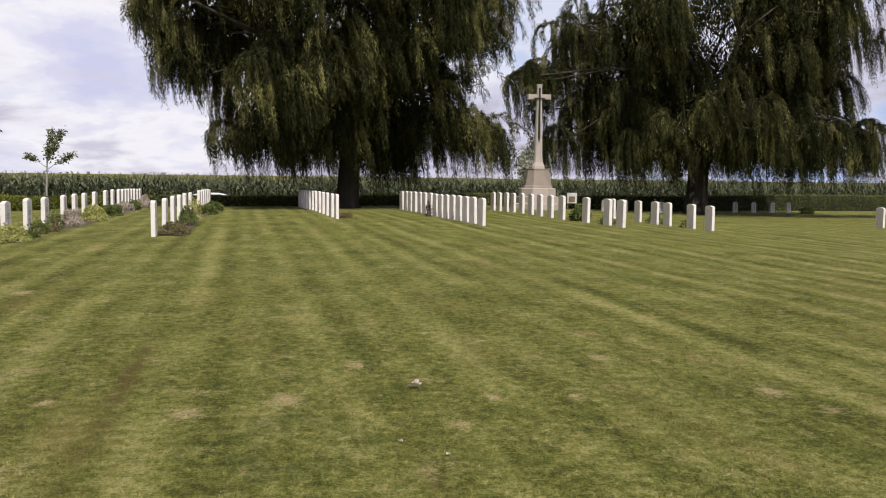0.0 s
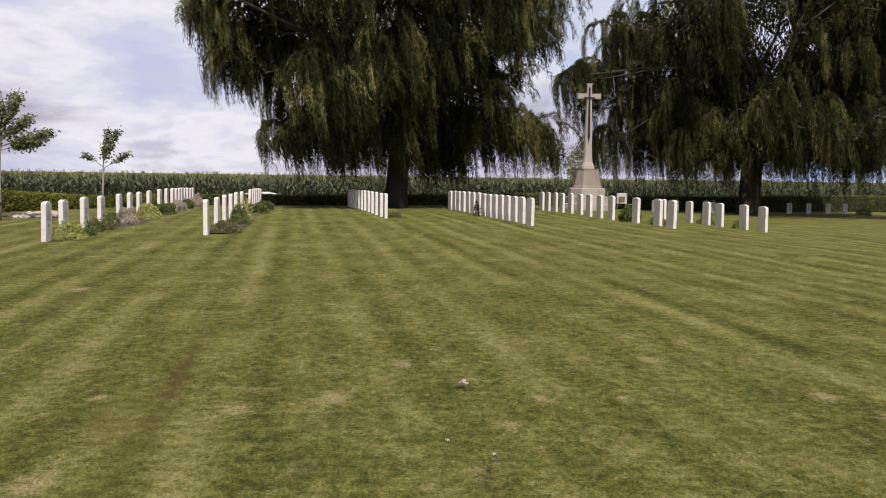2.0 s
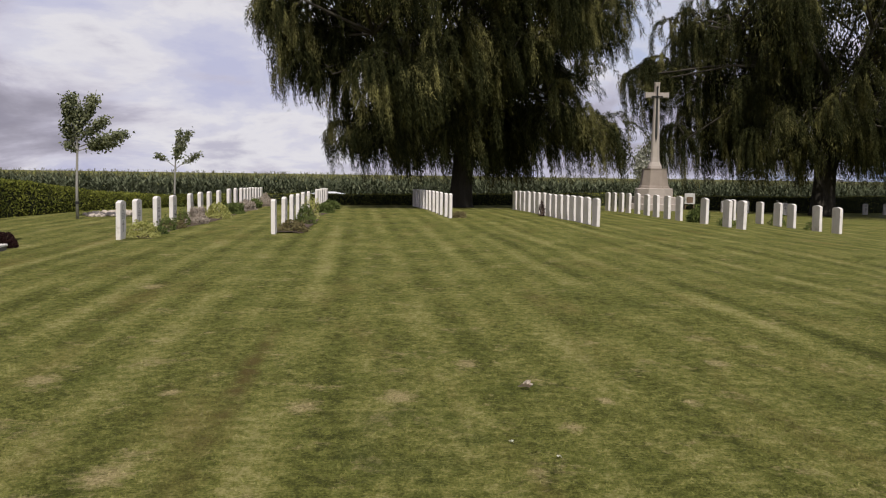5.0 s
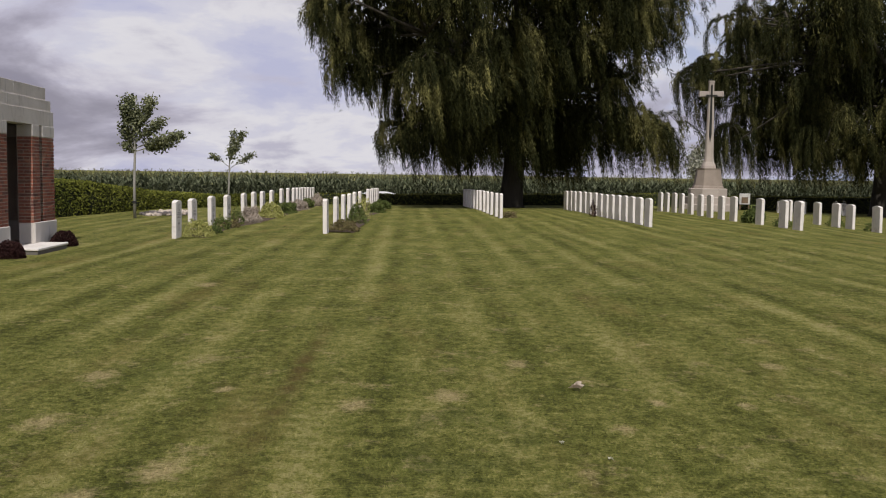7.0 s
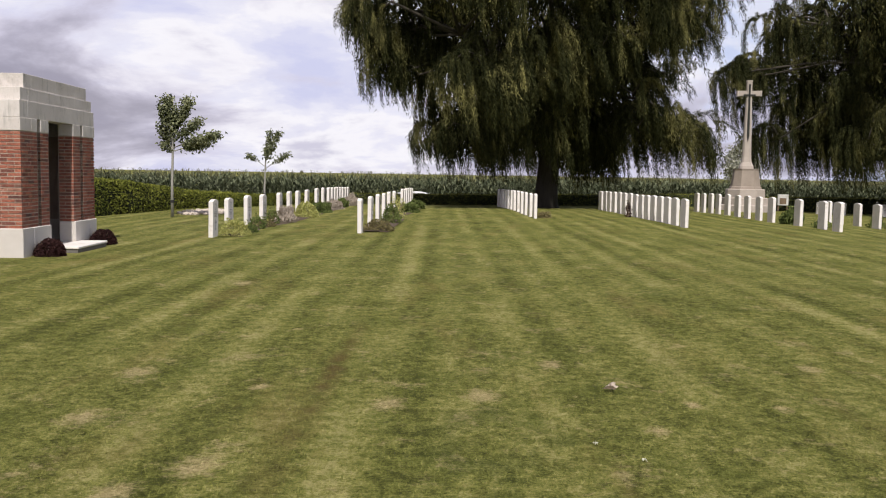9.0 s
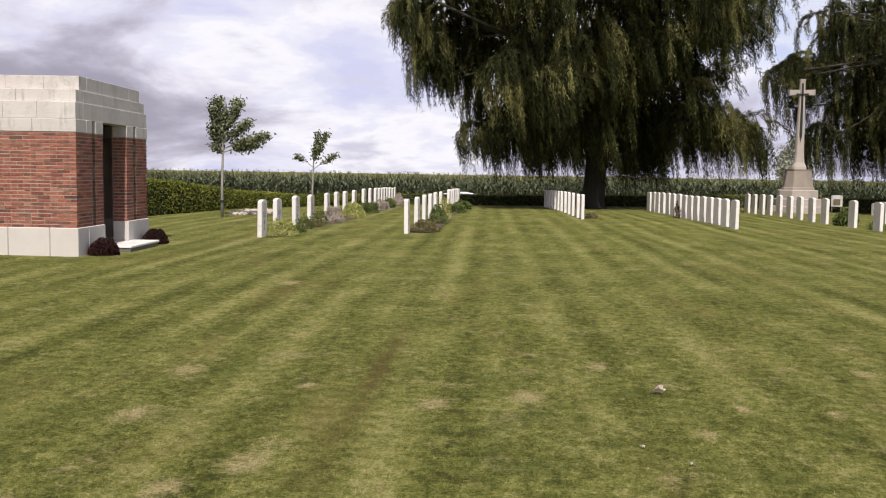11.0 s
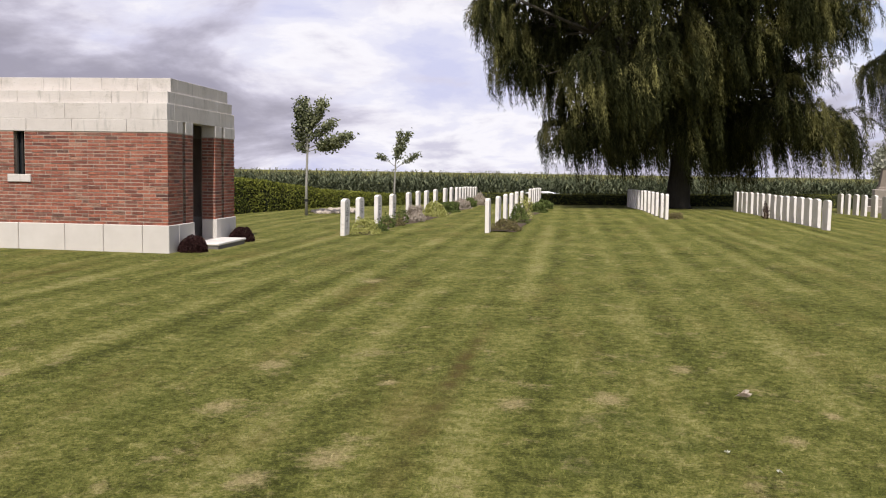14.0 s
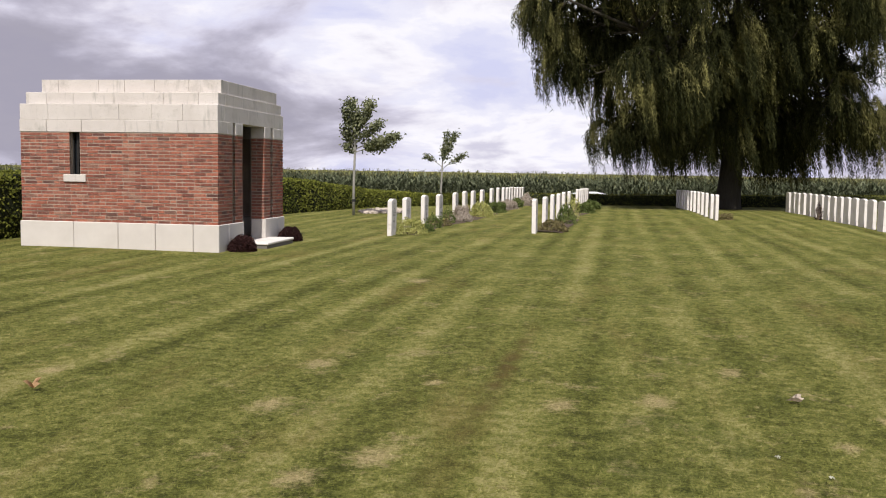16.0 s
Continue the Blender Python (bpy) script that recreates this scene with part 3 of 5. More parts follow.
# ---------------------------------------------------------------- willows
def willow(base, height, seed, label, inside, bottom, boughs, twigs, extra, trunk_r, wind=0.16):
    """A weeping willow: trunk, limbs, branches, and umbrellas of hanging strands of narrow leaves.
    inside(x, y, z): whether a bough may crest there; bottom(x, y): how low the curtain hangs. extra: further low boughs."""
    r = np.random.default_rng(seed)
    bx, by = base
    bz = gz(bx, by)
    tree = new("willow_tree")
    tree.location = (bx, by, bz)
    fork = height * 0.25
    head = Vector((0.2, 0.1, fork))
    v, f = tube([(0, 0, -0.3), (0, 0, 0.2), (0.05, 0.03, fork * 0.4), head], [trunk_r * 1.55, trunk_r * 1.1, trunk_r * 0.95, trunk_r * 0.9], 14)
    part("trunk", mesh_from(v, f, M_BARK, "trunk", True), M_BARK, tree)
    crests = []
    while len(crests) < boughs:
        x, y, z = bx + r.uniform(-11.5, 11.5), by + r.uniform(-9, 8), 3.3 + (height - 3.3) * r.random() ** 1.35
        if y > by + 3.5 and r.random() < 0.6:
            continue
        if inside(x, y, z):
            crests.append((x - bx, y - by, z))
    crests += [(x - bx, y - by, z - bz) for x, y, z in extra]
    heads = []
    for k in range(8):
        th = k * 0.785 + r.uniform(-0.25, 0.25)
        tip = Vector((math.cos(th) * 5.2, math.sin(th) * 4.4, height * r.uniform(0.5, 0.8)))
        mid = head.lerp(tip, 0.5) + Vector((0, 0, height * 0.07)) + Vector(r.normal(size=3) * 0.3)
        v, f = tube([head - Vector((0, 0, 0.5)), head.lerp(mid, 0.5), mid, tip], [trunk_r * 0.55, trunk_r * 0.42, trunk_r * 0.28, trunk_r * 0.12], 8)
        part("limb", mesh_from(v, f, M_BARK, "limb", True), M_BARK, tree)
        heads += [mid, tip, head.lerp(mid, 0.5)]
    centres, axes = [], []
    for ci, c in enumerate(crests):
        c = np.array(c)
        a = math.atan2(c[1], c[0]) + r.normal() * 0.45
        out = np.array([math.cos(a), math.sin(a), 0.0])
        side = np.array([-out[1], out[0], 0.0])
        S = r.uniform(1.2, 2.4) * (1.0 if ci < boughs else 0.75)
        wx, wy = c[0] + bx, c[1] + by
        low = bottom(wx, wy) if ci < boughs or c[2] > 5.5 else min(1.2, bottom(wx, wy))
        low += r.choice((-0.5, -0.2, 0.2, 0.6, 1.2, 1.9)) * (1.0 if low > 0.3 else 0.3) - bz
        drop = r.uniform(2.0, 4.4) if c[2] > 5.5 else 5.0
        drop = max(0.9, min(drop, c[2] - low))

        def spine(s):
            return c + out * S * (s - 0.62) + np.array([0, 0, 0.30 * S * (0.16 - (s - 0.6) ** 2) / 0.16])

        # the bough that carries this cascade
        h = min(heads, key=lambda q: (q - Vector(c)).length + 2.5 * max(0, q.z - c[2]) + r.uniform(0, 2.5))
        ends = [Vector(spine(s)) for s in (0.12, 0.4, 0.7, 1.0)]
        m = h.lerp(ends[0], 0.55) + Vector((0, 0, r.uniform(0.1, 0.7))) + Vector(r.normal(size=3) * 0.4)
        v, f = tube([h, m] + ends, [0.075, 0.055, 0.038, 0.028, 0.017, 0.007], 5)
        part("branch", mesh_from(v, f, M_TWIG, "branch", True), M_TWIG, tree)
        for twig in range(twigs):
            s0 = 0.08 + 0.92 * (twig + r.random()) / twigs
            if r.random() < 0.22:
                root = np.array(m.lerp(ends[0], r.uniform(0.1, 1.0)))
            else:
                root = spine(s0)
            phi = r.normal() * 0.95
            lat = out * math.cos(phi) + side * math.sin(phi)
            reach = r.uniform(0.3, 1.35) * (0.65 + 0.35 * S / 2)
            L0 = drop * (r.uniform(0.35, 1.0) if c[2] > 5.5 else r.uniform(0.6, 1.0)) * (0.75 + 0.25 * s0)
            lift = r.uniform(0.05, 0.30)
            for i in range(int(r.integers(7, 14))):
                L = L0 * r.uniform(0.6, 1.05)
                n = max(6, int(L / 0.046))
                q = np.linspace(0.0, 1.0, n)[:, None]
                loose = r.normal(size=3) * (0.08, 0.08, 0.05)
                curve = root + (lat * reach + loose) * (1 - (1 - q) ** 1.9) + np.array([0, 0, lift]) * np.sin(np.pi * np.clip(q * 2.2, 0, 1)) - np.array([0, 0, L]) * q ** 1.4
                curve = curve + np.array([wind * L, 0.02 * L, 0]) * q ** 1.5 + lat * 0.10 * np.sin(q * 5.0 + phi) * q
                tang = np.gradient(curve, axis=0)
                tang = tang / (np.linalg.norm(tang, axis=1, keepdims=True) + 1e-9)
                centres.append(curve + r.normal(size=(n, 3)) * 0.03)
                axes.append(tang)
    q = leaf_slivers(np.concatenate(centres), 0.145, 0.030, r, np.concatenate(axes), 0.36)
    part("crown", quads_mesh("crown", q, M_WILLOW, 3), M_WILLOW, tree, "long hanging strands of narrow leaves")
    # leafy heart of the crown
    heart = []
    while len(heart) < 40000:
        p = np.array([bx, by, 0]) + r.uniform((-9, -7, 3.0), (9, 7, height))
        q0 = (p - (bx, by, 0)) * (1.28, 1.28, 1.0) + (bx, by, 0)
        if inside(q0[0], q0[1], q0[2]) and noise.noise(Vector(p) * 0.45) > -0.16:
            heart.append(p - (bx, by, 0))
    q = leaf_quads(np.array(heart), 0.36, 0.085, r, 2.0)
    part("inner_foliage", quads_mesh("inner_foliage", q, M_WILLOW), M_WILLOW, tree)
    return tagged(tree, label, "willow")


def inside_first(x, y, z):
    """Crown of the first willow: wide above, hollow under the overhanging side."""
    mid = 1.4
    half = min(7.9, 4.4 + 0.85 * max(0.0, z - 4.2)) if x < mid else min(8.2, 5.4 + 0.8 * max(0.0, z - 5.0))
    deep = 3.6 + 4.2 * min(1.0, max(0.0, z - 7.2) / 2.4) if y < 42.3 else 6.5
    if z > 10.5:
        k = max(0.0, 1.0 - ((z - 10.5) / 4.2) ** 2) ** 0.5
        half, deep = half * k + 0.01, deep * k + 0.01
    e = ((x - mid) / half) ** 2 + ((y - 42.3) / deep) ** 2
    return 0.06 < e < 1.0


def inside_second(x, y, z):
    """Crown of the second willow: narrow at the cross, heavy and low on the far side."""
    mid = 22.5
    half = (9.6 - 0.45 * max(0.0, z - 6.5)) if x < mid else 10.6
    deep = 4.0 + 4.0 * min(1.0, max(0.0, z - 7.5) / 2.5) if y < 48.5 else 7.0
    if z > 11:
        k = max(0.0, 1.0 - ((z - 11) / 5.2) ** 2) ** 0.5
        half, deep = half * k + 0.01, deep * k + 0.01
    if x < 15.6 and y < 49.8:
        return False
    e = ((x - mid) / half) ** 2 + ((y - 48.5) / deep) ** 2
    return 0.06 < e < 1.0


def bottom_first(x, y):
    if x < -3.4:
        return 3.3 + 1.5 * max(0.0, -5.6 - x)
    if 2.6 < x < 4.2:
        return 0.1
    if x > 6.4:
        return 5.7
    return 0.9


def bottom_second(x, y):
    return 0.2 if x > 25 else 0.5


def low_boughs(seed, count, x0, x1, y0, y1, z0, z1):
    """Lower boughs scattered over a stretch of the crown."""
    r = random.Random(seed)
    return [(x0 + (x1 - x0) * (k + r.random()) / count, r.uniform(y0, y1), r.uniform(z0, z1)) for k in range(count)]


willow((2.25, 42.3), 14.0, 5, "large weeping willow with dark drooping foliage on the lawn", inside_first, bottom_first, 92, 16,
       low_boughs(1, 8, -3.3, -0.8, 39.8, 42.6, 2.6, 3.7) + low_boughs(12, 6, -4.4, -2.4, 40.5, 43.2, 5.0, 7.2) + low_boughs(13, 6, 6.8, 9.0, 39.5, 44.0, 7.4, 10.0)
       + low_boughs(2, 9, 5.6, 9.2, 38.6, 41.2, 3.0, 4.3) + low_boughs(3, 8, 2.8, 4.4, 42.0, 43.4, 3.4, 5.0) + low_boughs(14, 12, -2.5, 8.0, 42.8, 46.5, 3.2, 5.0)
       + low_boughs(4, 7, -1.8, 1.0, 36.2, 37.6, 4.6, 7.4) + low_boughs(10, 6, -6.7, -5.3, 40.0, 43.5, 7.8, 9.2) + low_boughs(17, 7, -5.6, -4.0, 40.0, 43.5, 5.9, 7.6)
       + low_boughs(11, 4, 4.8, 7.8, 36.0, 38.0, 7.6, 9.4) + low_boughs(5, 5, 2.4, 6.4, 38.0, 40.4, 3.8, 6.0) + low_boughs(16, 9, 5.4, 8.0, 39.6, 44.0, 5.4, 8.0)
       + low_boughs(18, 6, 1.2, 4.6, 37.0, 38.6, 6.2, 8.4), 0.50)
willow((22.0, 48.0), 15.5, 9, "broad weeping willow with dense drooping foliage beside the cross", inside_second, bottom_second, 92, 16,
       low_boughs(6, 14, 25.0, 33.2, 42.6, 44.8, 2.8, 4.4) + low_boughs(7, 18, 13.2, 19.5, 49.6, 52.0, 3.2, 9.2) + low_boughs(8, 9, 18.0, 26.0, 41.8, 44.0, 3.8, 8.0)
       + low_boughs(9, 8, 12.0, 14.8, 49.8, 51.0, 6.4, 8.0) + low_boughs(15, 10, 16.0, 27.0, 47.0, 52.0, 3.4, 5.2)
       + low_boughs(19, 12, 15.8, 21.0, 45.5, 50.0, 5.0, 9.0) + low_boughs(20, 8, 25.0, 30.0, 44.5, 49.0, 5.0, 9.0) + low_boughs(21, 7, 14.4, 17.4, 49.9, 52.0, 8.4, 10.6), 0.60)


def far_tree(x, y, size, seed):
    r = np.random.default_rng(seed)
    ob = new("distant_tree")
    ob.location = (x, y, gz(x, y))
    v, f = tube([(0, 0, -0.3), (0, 0, size * 0.5), (0.1, 0, size * 0.85)], [0.2, 0.15, 0.04], 7)
    part("trunk", mesh_from(v, f, M_BARK, "trunk"), M_BARK, ob)
    lumps = [r.normal(size=3) * (size * 0.2, size * 0.2, size * 0.16) + (0, 0, size * 0.66) for _ in range(14)]
    c = np.concatenate([m + r.normal(size=(260, 3)) * size * 0.075 for m in lumps])
    part("crown", quads_mesh("crown", leaf_quads(c, 0.34, 0.22, r), M_FAR_HAZED), M_FAR_HAZED, ob)
    tagged(ob, "distant tree beyond the maize field, haze painted into its grey-green leaves", "tree")


far_tree(28.4, 104, 6.3, 75)


# ---------------------------------------------------------------- saplings
def sapling(base, height, fork, reach, leaves, seed, label, twigs, lean, arms=()):
    """arms: where each bough leaves the trunk, how far its tip reaches, how high, how much of it is bare, its share of leaves."""
    r = np.random.default_rng(seed)
    bx, by = base
    tree = new("young_tree")
    tree.location = (bx, by, gz(bx, by))
    top = Vector((lean * 0.3, 0, height * 0.97))
    v, f = tube([(0, 0, -0.1), (0.0, 0, fork * 0.5), (0.03, 0, fork), (top.x * 0.6, 0, height * 0.8), top], [0.05, 0.04, 0.034, 0.016, 0.006], 8)
    part("trunk", mesh_from(v, f, M_PALE_BARK, "trunk", True), M_PALE_BARK, tree, "slim pale grey trunk")
    for z in (0.42,):
        v, f = tube([(0, 0, z), (0, 0, z + 0.08)], [0.062, 0.062], 8)
        part("tie", mesh_from(v, f, M_RUBBER, "tie"), M_RUBBER, tree, "black rubber tree tie")
    limbs, cloud = [], []
    boughs = [(z0, Vector((tx + r.uniform(-0.06, 0.06), dy, tz + r.uniform(-0.05, 0.05))), bare, share)
              for z0, tx, tz, bare, share in arms for dy in r.uniform(-0.5, 0.5, twigs) * min(0.7, reach)]
    for z0, tip, bare, share in boughs:
        start = Vector((top.x * z0 / height * 0.5, 0, z0))
        limbs.append(([start, start.lerp(tip, 0.5) + Vector((0, 0, 0.06)), tip], [0.016, 0.010, 0.004]))
        n = int(leaves * share / twigs)
        s = bare + (1.05 - bare) * r.random(n) ** 0.8
        p = np.array(start)[None] * (1 - s[:, None]) + np.array(tip)[None] * s[:, None]
        cloud.append(p + r.normal(size=(n, 3)) * (0.085, 0.10, 0.065) + np.array((0.05, 0, 0.03)))
    for pts, radii in limbs:
        v, f = tube(pts, radii, 5)
        part("branch", mesh_from(v, f, M_PALE_BARK, "branch"), M_PALE_BARK, tree)
    q = leaf_quads(np.concatenate(cloud), 0.105, 0.06, r, 0.1)
    part("crown", quads_mesh("crown", q, M_MAPLE), M_MAPLE, tree, "small green leaves blown to one side")
    return tagged(tree, label, "young tree")


sapling((-9.94, 27.2), 3.6, 1.95, 0.9, 4300, 31, "young tree with a slim trunk and windblown crown", 2, 0.25,
        [(2.3, -0.20, 3.5, 0.25, 0.14), (2.4, 0.50, 3.38, 0.3, 0.16), (2.2, 0.80, 2.85, 0.2, 0.13), (2.05, 1.30, 2.42, 0.2, 0.18), (1.95, 0.92, 2.14, 0.3, 0.09),
         (2.0, -0.42, 2.65, 0.3, 0.09), (1.95, -0.33, 2.12, 0.35, 0.06), (2.2, -0.30, 3.15, 0.35, 0.08), (2.3, 0.15, 3.1, 0.1, 0.07)])
sapling((-9.55, 37.2), 2.95, 1.45, 0.5, 1500, 33, "thin young tree with sparse leaves by the graves", 2, 0.35,
        [(1.9, 0.48, 2.95, 0.1, 0.34), (1.85, 0.20, 2.95, 0.25, 0.22), (1.8, 0.22, 2.4, 0.1, 0.16), (1.5, 0.84, 2.08, 0.45, 0.16), (1.6, -0.66, 1.98, 0.72, 0.12)])


# ---------------------------------------------------------------- shelter
shelter = new("shelter")
shelter.matrix_world = pose(-7.81, 14.07, 0, 0, 0, 94.26)
tagged(shelter, "small red brick shelter with pale stone base and stepped parapet", "shelter")
FRONT, DEPTH = 3.28, 3.60        # a: along the door front, b: along the plain side
Z1, Z2, Z3, Z4, Z5, Z6 = 0.46, 1.99, 2.20, 2.47, 2.67, 2.90
W = 0.40
WF = 0.27
DOOR0, DOOR1 = 1.10, 2.20


def bands(z0, z1, inset, face, lengths_a, lengths_b, name, label=""):
    """A course of stone blocks right round, each block a part of its own."""
    t = 0.30
    a0, a1, b0, b1 = inset, FRONT - inset, face, DEPTH - inset
    gap = 0.0015

    def run(total, lengths):
        out, x = [], 0.0
        k = 0
        while x < total - 0.05:
            L = lengths[k % len(lengths)]
            e = min(total, x + L)
            if total - e < 0.25:
                e = total
            out.append((x, e))
            x, k = e, k + 1
        return out
    for side in (0, 1):
        for x, e in run(b1 - b0, lengths_b):
            a = (a0, a0 + t) if side == 0 else (a1 - t, a1)
            part(name, boxes((a[0], a[1], b0 + x + gap, b0 + e - gap, z0, z1 - gap), bevel=0.004), M_WEATHERED, shelter, label)
        for x, e in run(a1 - a0 - 2 * t, lengths_a):
            b = (b0, b0 + t) if side == 0 else (b1 - t, b1)
            s0, s1 = a0 + t + x + gap, a0 + t + e - gap
            part(name, boxes((s0, s1, b[0], b[1], z0, z1 - gap), bevel=0.004), M_WEATHERED, shelter, label)


# base course
for b0, b1 in ((-0.025, 0.44), (0.44, 1.12), (1.12, 1.80), (1.80, 2.62), (2.62, DEPTH + 0.025)):
    part("plinth_block", boxes((-0.025, W, b0 + 0.003, b1 - 0.003, -0.1, Z1), bevel=0.01), M_PLINTH, shelter)
    part("plinth_block", boxes((FRONT - W, FRONT + 0.025, b0 + 0.003, b1 - 0.003, -0.1, Z1), bevel=0.01), M_PLINTH, shelter)
for a0, a1 in ((W, DOOR0), (DOOR1, FRONT - W)):
    part("plinth_block", boxes((a0 + 0.003, a1, -0.025, WF, -0.1, Z1), bevel=0.01), M_PLINTH, shelter)
part("plinth_block", boxes((W + 0.003, FRONT - W - 0.003, DEPTH - W, DEPTH + 0.025, -0.1, Z1), bevel=0.01), M_PLINTH, shelter)

WIN0, WIN1, WZ = 2.49, 2.68, 1.27
side_wall = part("side_wall", boxes((0.004, W, 0.004, WIN0, Z1, Z2), (0.004, W, WIN1, DEPTH - 0.004, Z1, Z2), (0.004, W, WIN0, WIN1, Z1, WZ)), M_MORTAR, shelter, "red brick side wall with a narrow slit window")
near_pier = part("door_pier", boxes((W + 0.001, 0.63, 0.004, WF, Z1, Z2), (0.63, 0.77, 0.13, WF, Z1, Z3 - 0.04), (0.77, DOOR0 - 0.004, 0.004, WF, Z1, Z2)), M_MORTAR, shelter, "red brick pier with a vertical recess")
far_pier = part("door_pier", boxes((DOOR1 + 0.004, 2.54, 0.004, WF, Z1, Z2), (2.54, 2.68, 0.13, WF, Z1, Z3 - 0.04), (2.68, FRONT - W - 0.001, 0.004, WF, Z1, Z2)), M_MORTAR, shelter, "red brick pier with a vertical recess")
part("far_wall", boxes((FRONT - W, FRONT - 0.012, 0.012, DEPTH - 0.012, Z1, Z2)), M_MORTAR, shelter)
part("rear_wall", boxes((W + 0.001, FRONT - W - 0.001, DEPTH - W, DEPTH - 0.012, Z1, Z2)), M_MORTAR, shelter)
part("floor_slab", boxes((W, FRONT - W, 0.0, DEPTH - W, -0.1, 0.09)), M_WEATHERED, shelter)
part("ceiling_slab", boxes((0.3, FRONT - 0.3, 0.3, DEPTH - 0.3, 2.38, 2.5)), M_INSIDE, shelter)
part("roof_slab", boxes((0.3, FRONT - 0.3, 0.3, DEPTH - 0.3, 2.68, 2.74)), M_WEATHERED, shelter)

# first stone course, notched over the door and the recesses
for b0, b1 in ((-0.008, 0.70), (0.70, 1.65), (1.65, 2.45), (2.45, 3.1), (3.1, DEPTH + 0.008)):
    part("stone_block", boxes((-0.008, W, b0 + 0.002, b1 - 0.002, Z2, Z3 - 0.002), bevel=0.006), M_WEATHERED, shelter)
    part("stone_block", boxes((FRONT - W, FRONT + 0.008, b0 + 0.002, b1 - 0.002, Z2, Z3 - 0.002), bevel=0.006), M_WEATHERED, shelter)
for a0, a1 in ((W, 0.63), (0.77, DOOR0), (DOOR1, 2.54), (2.68, FRONT - W)):
    part("stone_block", boxes((a0 + 0.002, a1 - 0.001, -0.008, WF, Z2, Z3 - 0.002), bevel=0.006), M_WEATHERED, shelter)
part("stone_block", boxes((W + 0.002, FRONT - W - 0.002, DEPTH - W, DEPTH + 0.008, Z2, Z3 - 0.002), bevel=0.006), M_WEATHERED, shelter)
bands(Z3, Z4, 0.0, 0.0, [1.1, 1.1, 0.9], [0.62, 0.55, 0.6, 0.5, 0.8], "stone_block")
bands(Z4, Z5, 0.075, 0.02, [0.8, 1.2, 0.7], [0.35, 0.62, 0.9, 0.75, 0.5], "stone_block")
bands(Z5, Z6, 0.26, 0.045, [1.0, 0.9, 1.1], [0.58, 0.62, 0.55, 0.48, 0.75], "stone_block")

# slit window
window = part("window", boxes((0.10, 0.13, WIN0, WIN0 + 0.025, WZ, Z2), (0.10, 0.13, WIN1 - 0.025, WIN1, WZ, Z2), (0.10, 0.13, 0.5 * (WIN0 + WIN1) - 0.016, 0.5 * (WIN0 + WIN1) + 0.016, WZ, Z2)), M_IRON, shelter, "narrow barred slit window")
part("pane", boxes((0.15, 0.156, WIN0, WIN1, WZ, Z2)), M_GLASS, window)
part("sill", boxes((-0.03, 0.2, WIN0 - 0.11, WIN1 + 0.11, WZ - 0.13, WZ), bevel=0.008), M_WEATHERED, shelter, "pale stone sill")

# step
part("step_base", boxes((1.0, 2.43, -0.49, -0.028, -0.1, 0.058)), M_CONCRETE, shelter, "stained grey base of the doorstep")
part("step", boxes((0.98, 2.45, -0.51, -0.028, 0.059, 0.100), bevel=0.010), M_STONE, shelter, "pale stone doorstep slab")

# bricks
COURSES = 26
PITCH = (Z2 - Z1) / COURSES
HB = PITCH - 0.0155
brick_meshes = {}


def brick_mesh(length, depth=0.05):
    key = (round(length, 3), depth)
    if key not in brick_meshes:
        bm = boxes((0, length, 0, depth, 0, HB))
        me = bpy.data.meshes.new("brick")
        bm.to_mesh(me)
        bm.free()
        me.materials.append(M_BRICK)
        brick_meshes[key] = me
    return brick_meshes[key]


def lay(spans):
    """Courses of bricks over spans (start, end, z0, z1)."""
    made = []
    for a0, a1, z0, z1 in spans:
        for c in range(COURSES):
            z = Z1 + c * PITCH
            if z < z0 - 0.01 or z + HB > z1 + 0.02:
                continue
            x = a0
            k = 0
            first = (0.215 if c % 2 == 0 else 0.105)
            while x < a1 - 0.03:
                L = first if k == 0 else (0.215 if (c % 4 < 2 or k % 2) else 0.105)
                L = min(L, a1 - x)
                if a1 - x - L < 0.05:
                    L = a1 - x
                made.append((x, L - 0.009, z))
                x += L
                k += 1
    return made


brick_rng = random.Random(4)
side_spans = [(0.0, DEPTH, Z1, WZ - 0.12), (0.0, WIN0, WZ - 0.12, Z2), (WIN1, DEPTH, WZ - 0.12, Z2)]
front_spans = [(0.05, 0.63, Z1, Z2), (0.77, DOOR0 - 0.0, Z1, Z2), (DOOR1, 2.54, Z1, Z2), (2.68, FRONT, Z1, Z2)]
rest_v, rest_f = [], []
count = 0
for x, L, z in lay(side_spans):
    if x < 2.3 and count < 300:
        count += 1
        ob = new("brick", brick_mesh(L))
        ob.parent = side_wall
        # length runs along b, depth into the wall along a
        ob.matrix_basis = Matrix.Translation((brick_rng.uniform(-0.005, 0.004), x, z + brick_rng.uniform(-0.0015, 0.0015))) @ Matrix(((0, 1, 0, 0), (1, 0, 0, 0), (0, 0, 1, 0), (0, 0, 0, 1)))
    else:
        o = len(rest_v)
        d = brick_rng.uniform(-0.005, 0.004)
        rest_v += [(d, x, z), (d + 0.05, x, z), (d + 0.05, x + L, z), (d, x + L, z), (d, x, z + HB), (d + 0.05, x, z + HB), (d + 0.05, x + L, z + HB), (d, x + L, z + HB)]
        rest_f += [tuple(o + i for i in f) for f in ((3, 2, 1, 0), (4, 5, 6, 7), (0, 1, 5, 4), (1, 2, 6, 5), (2, 3, 7, 6), (3, 0, 4, 7))]
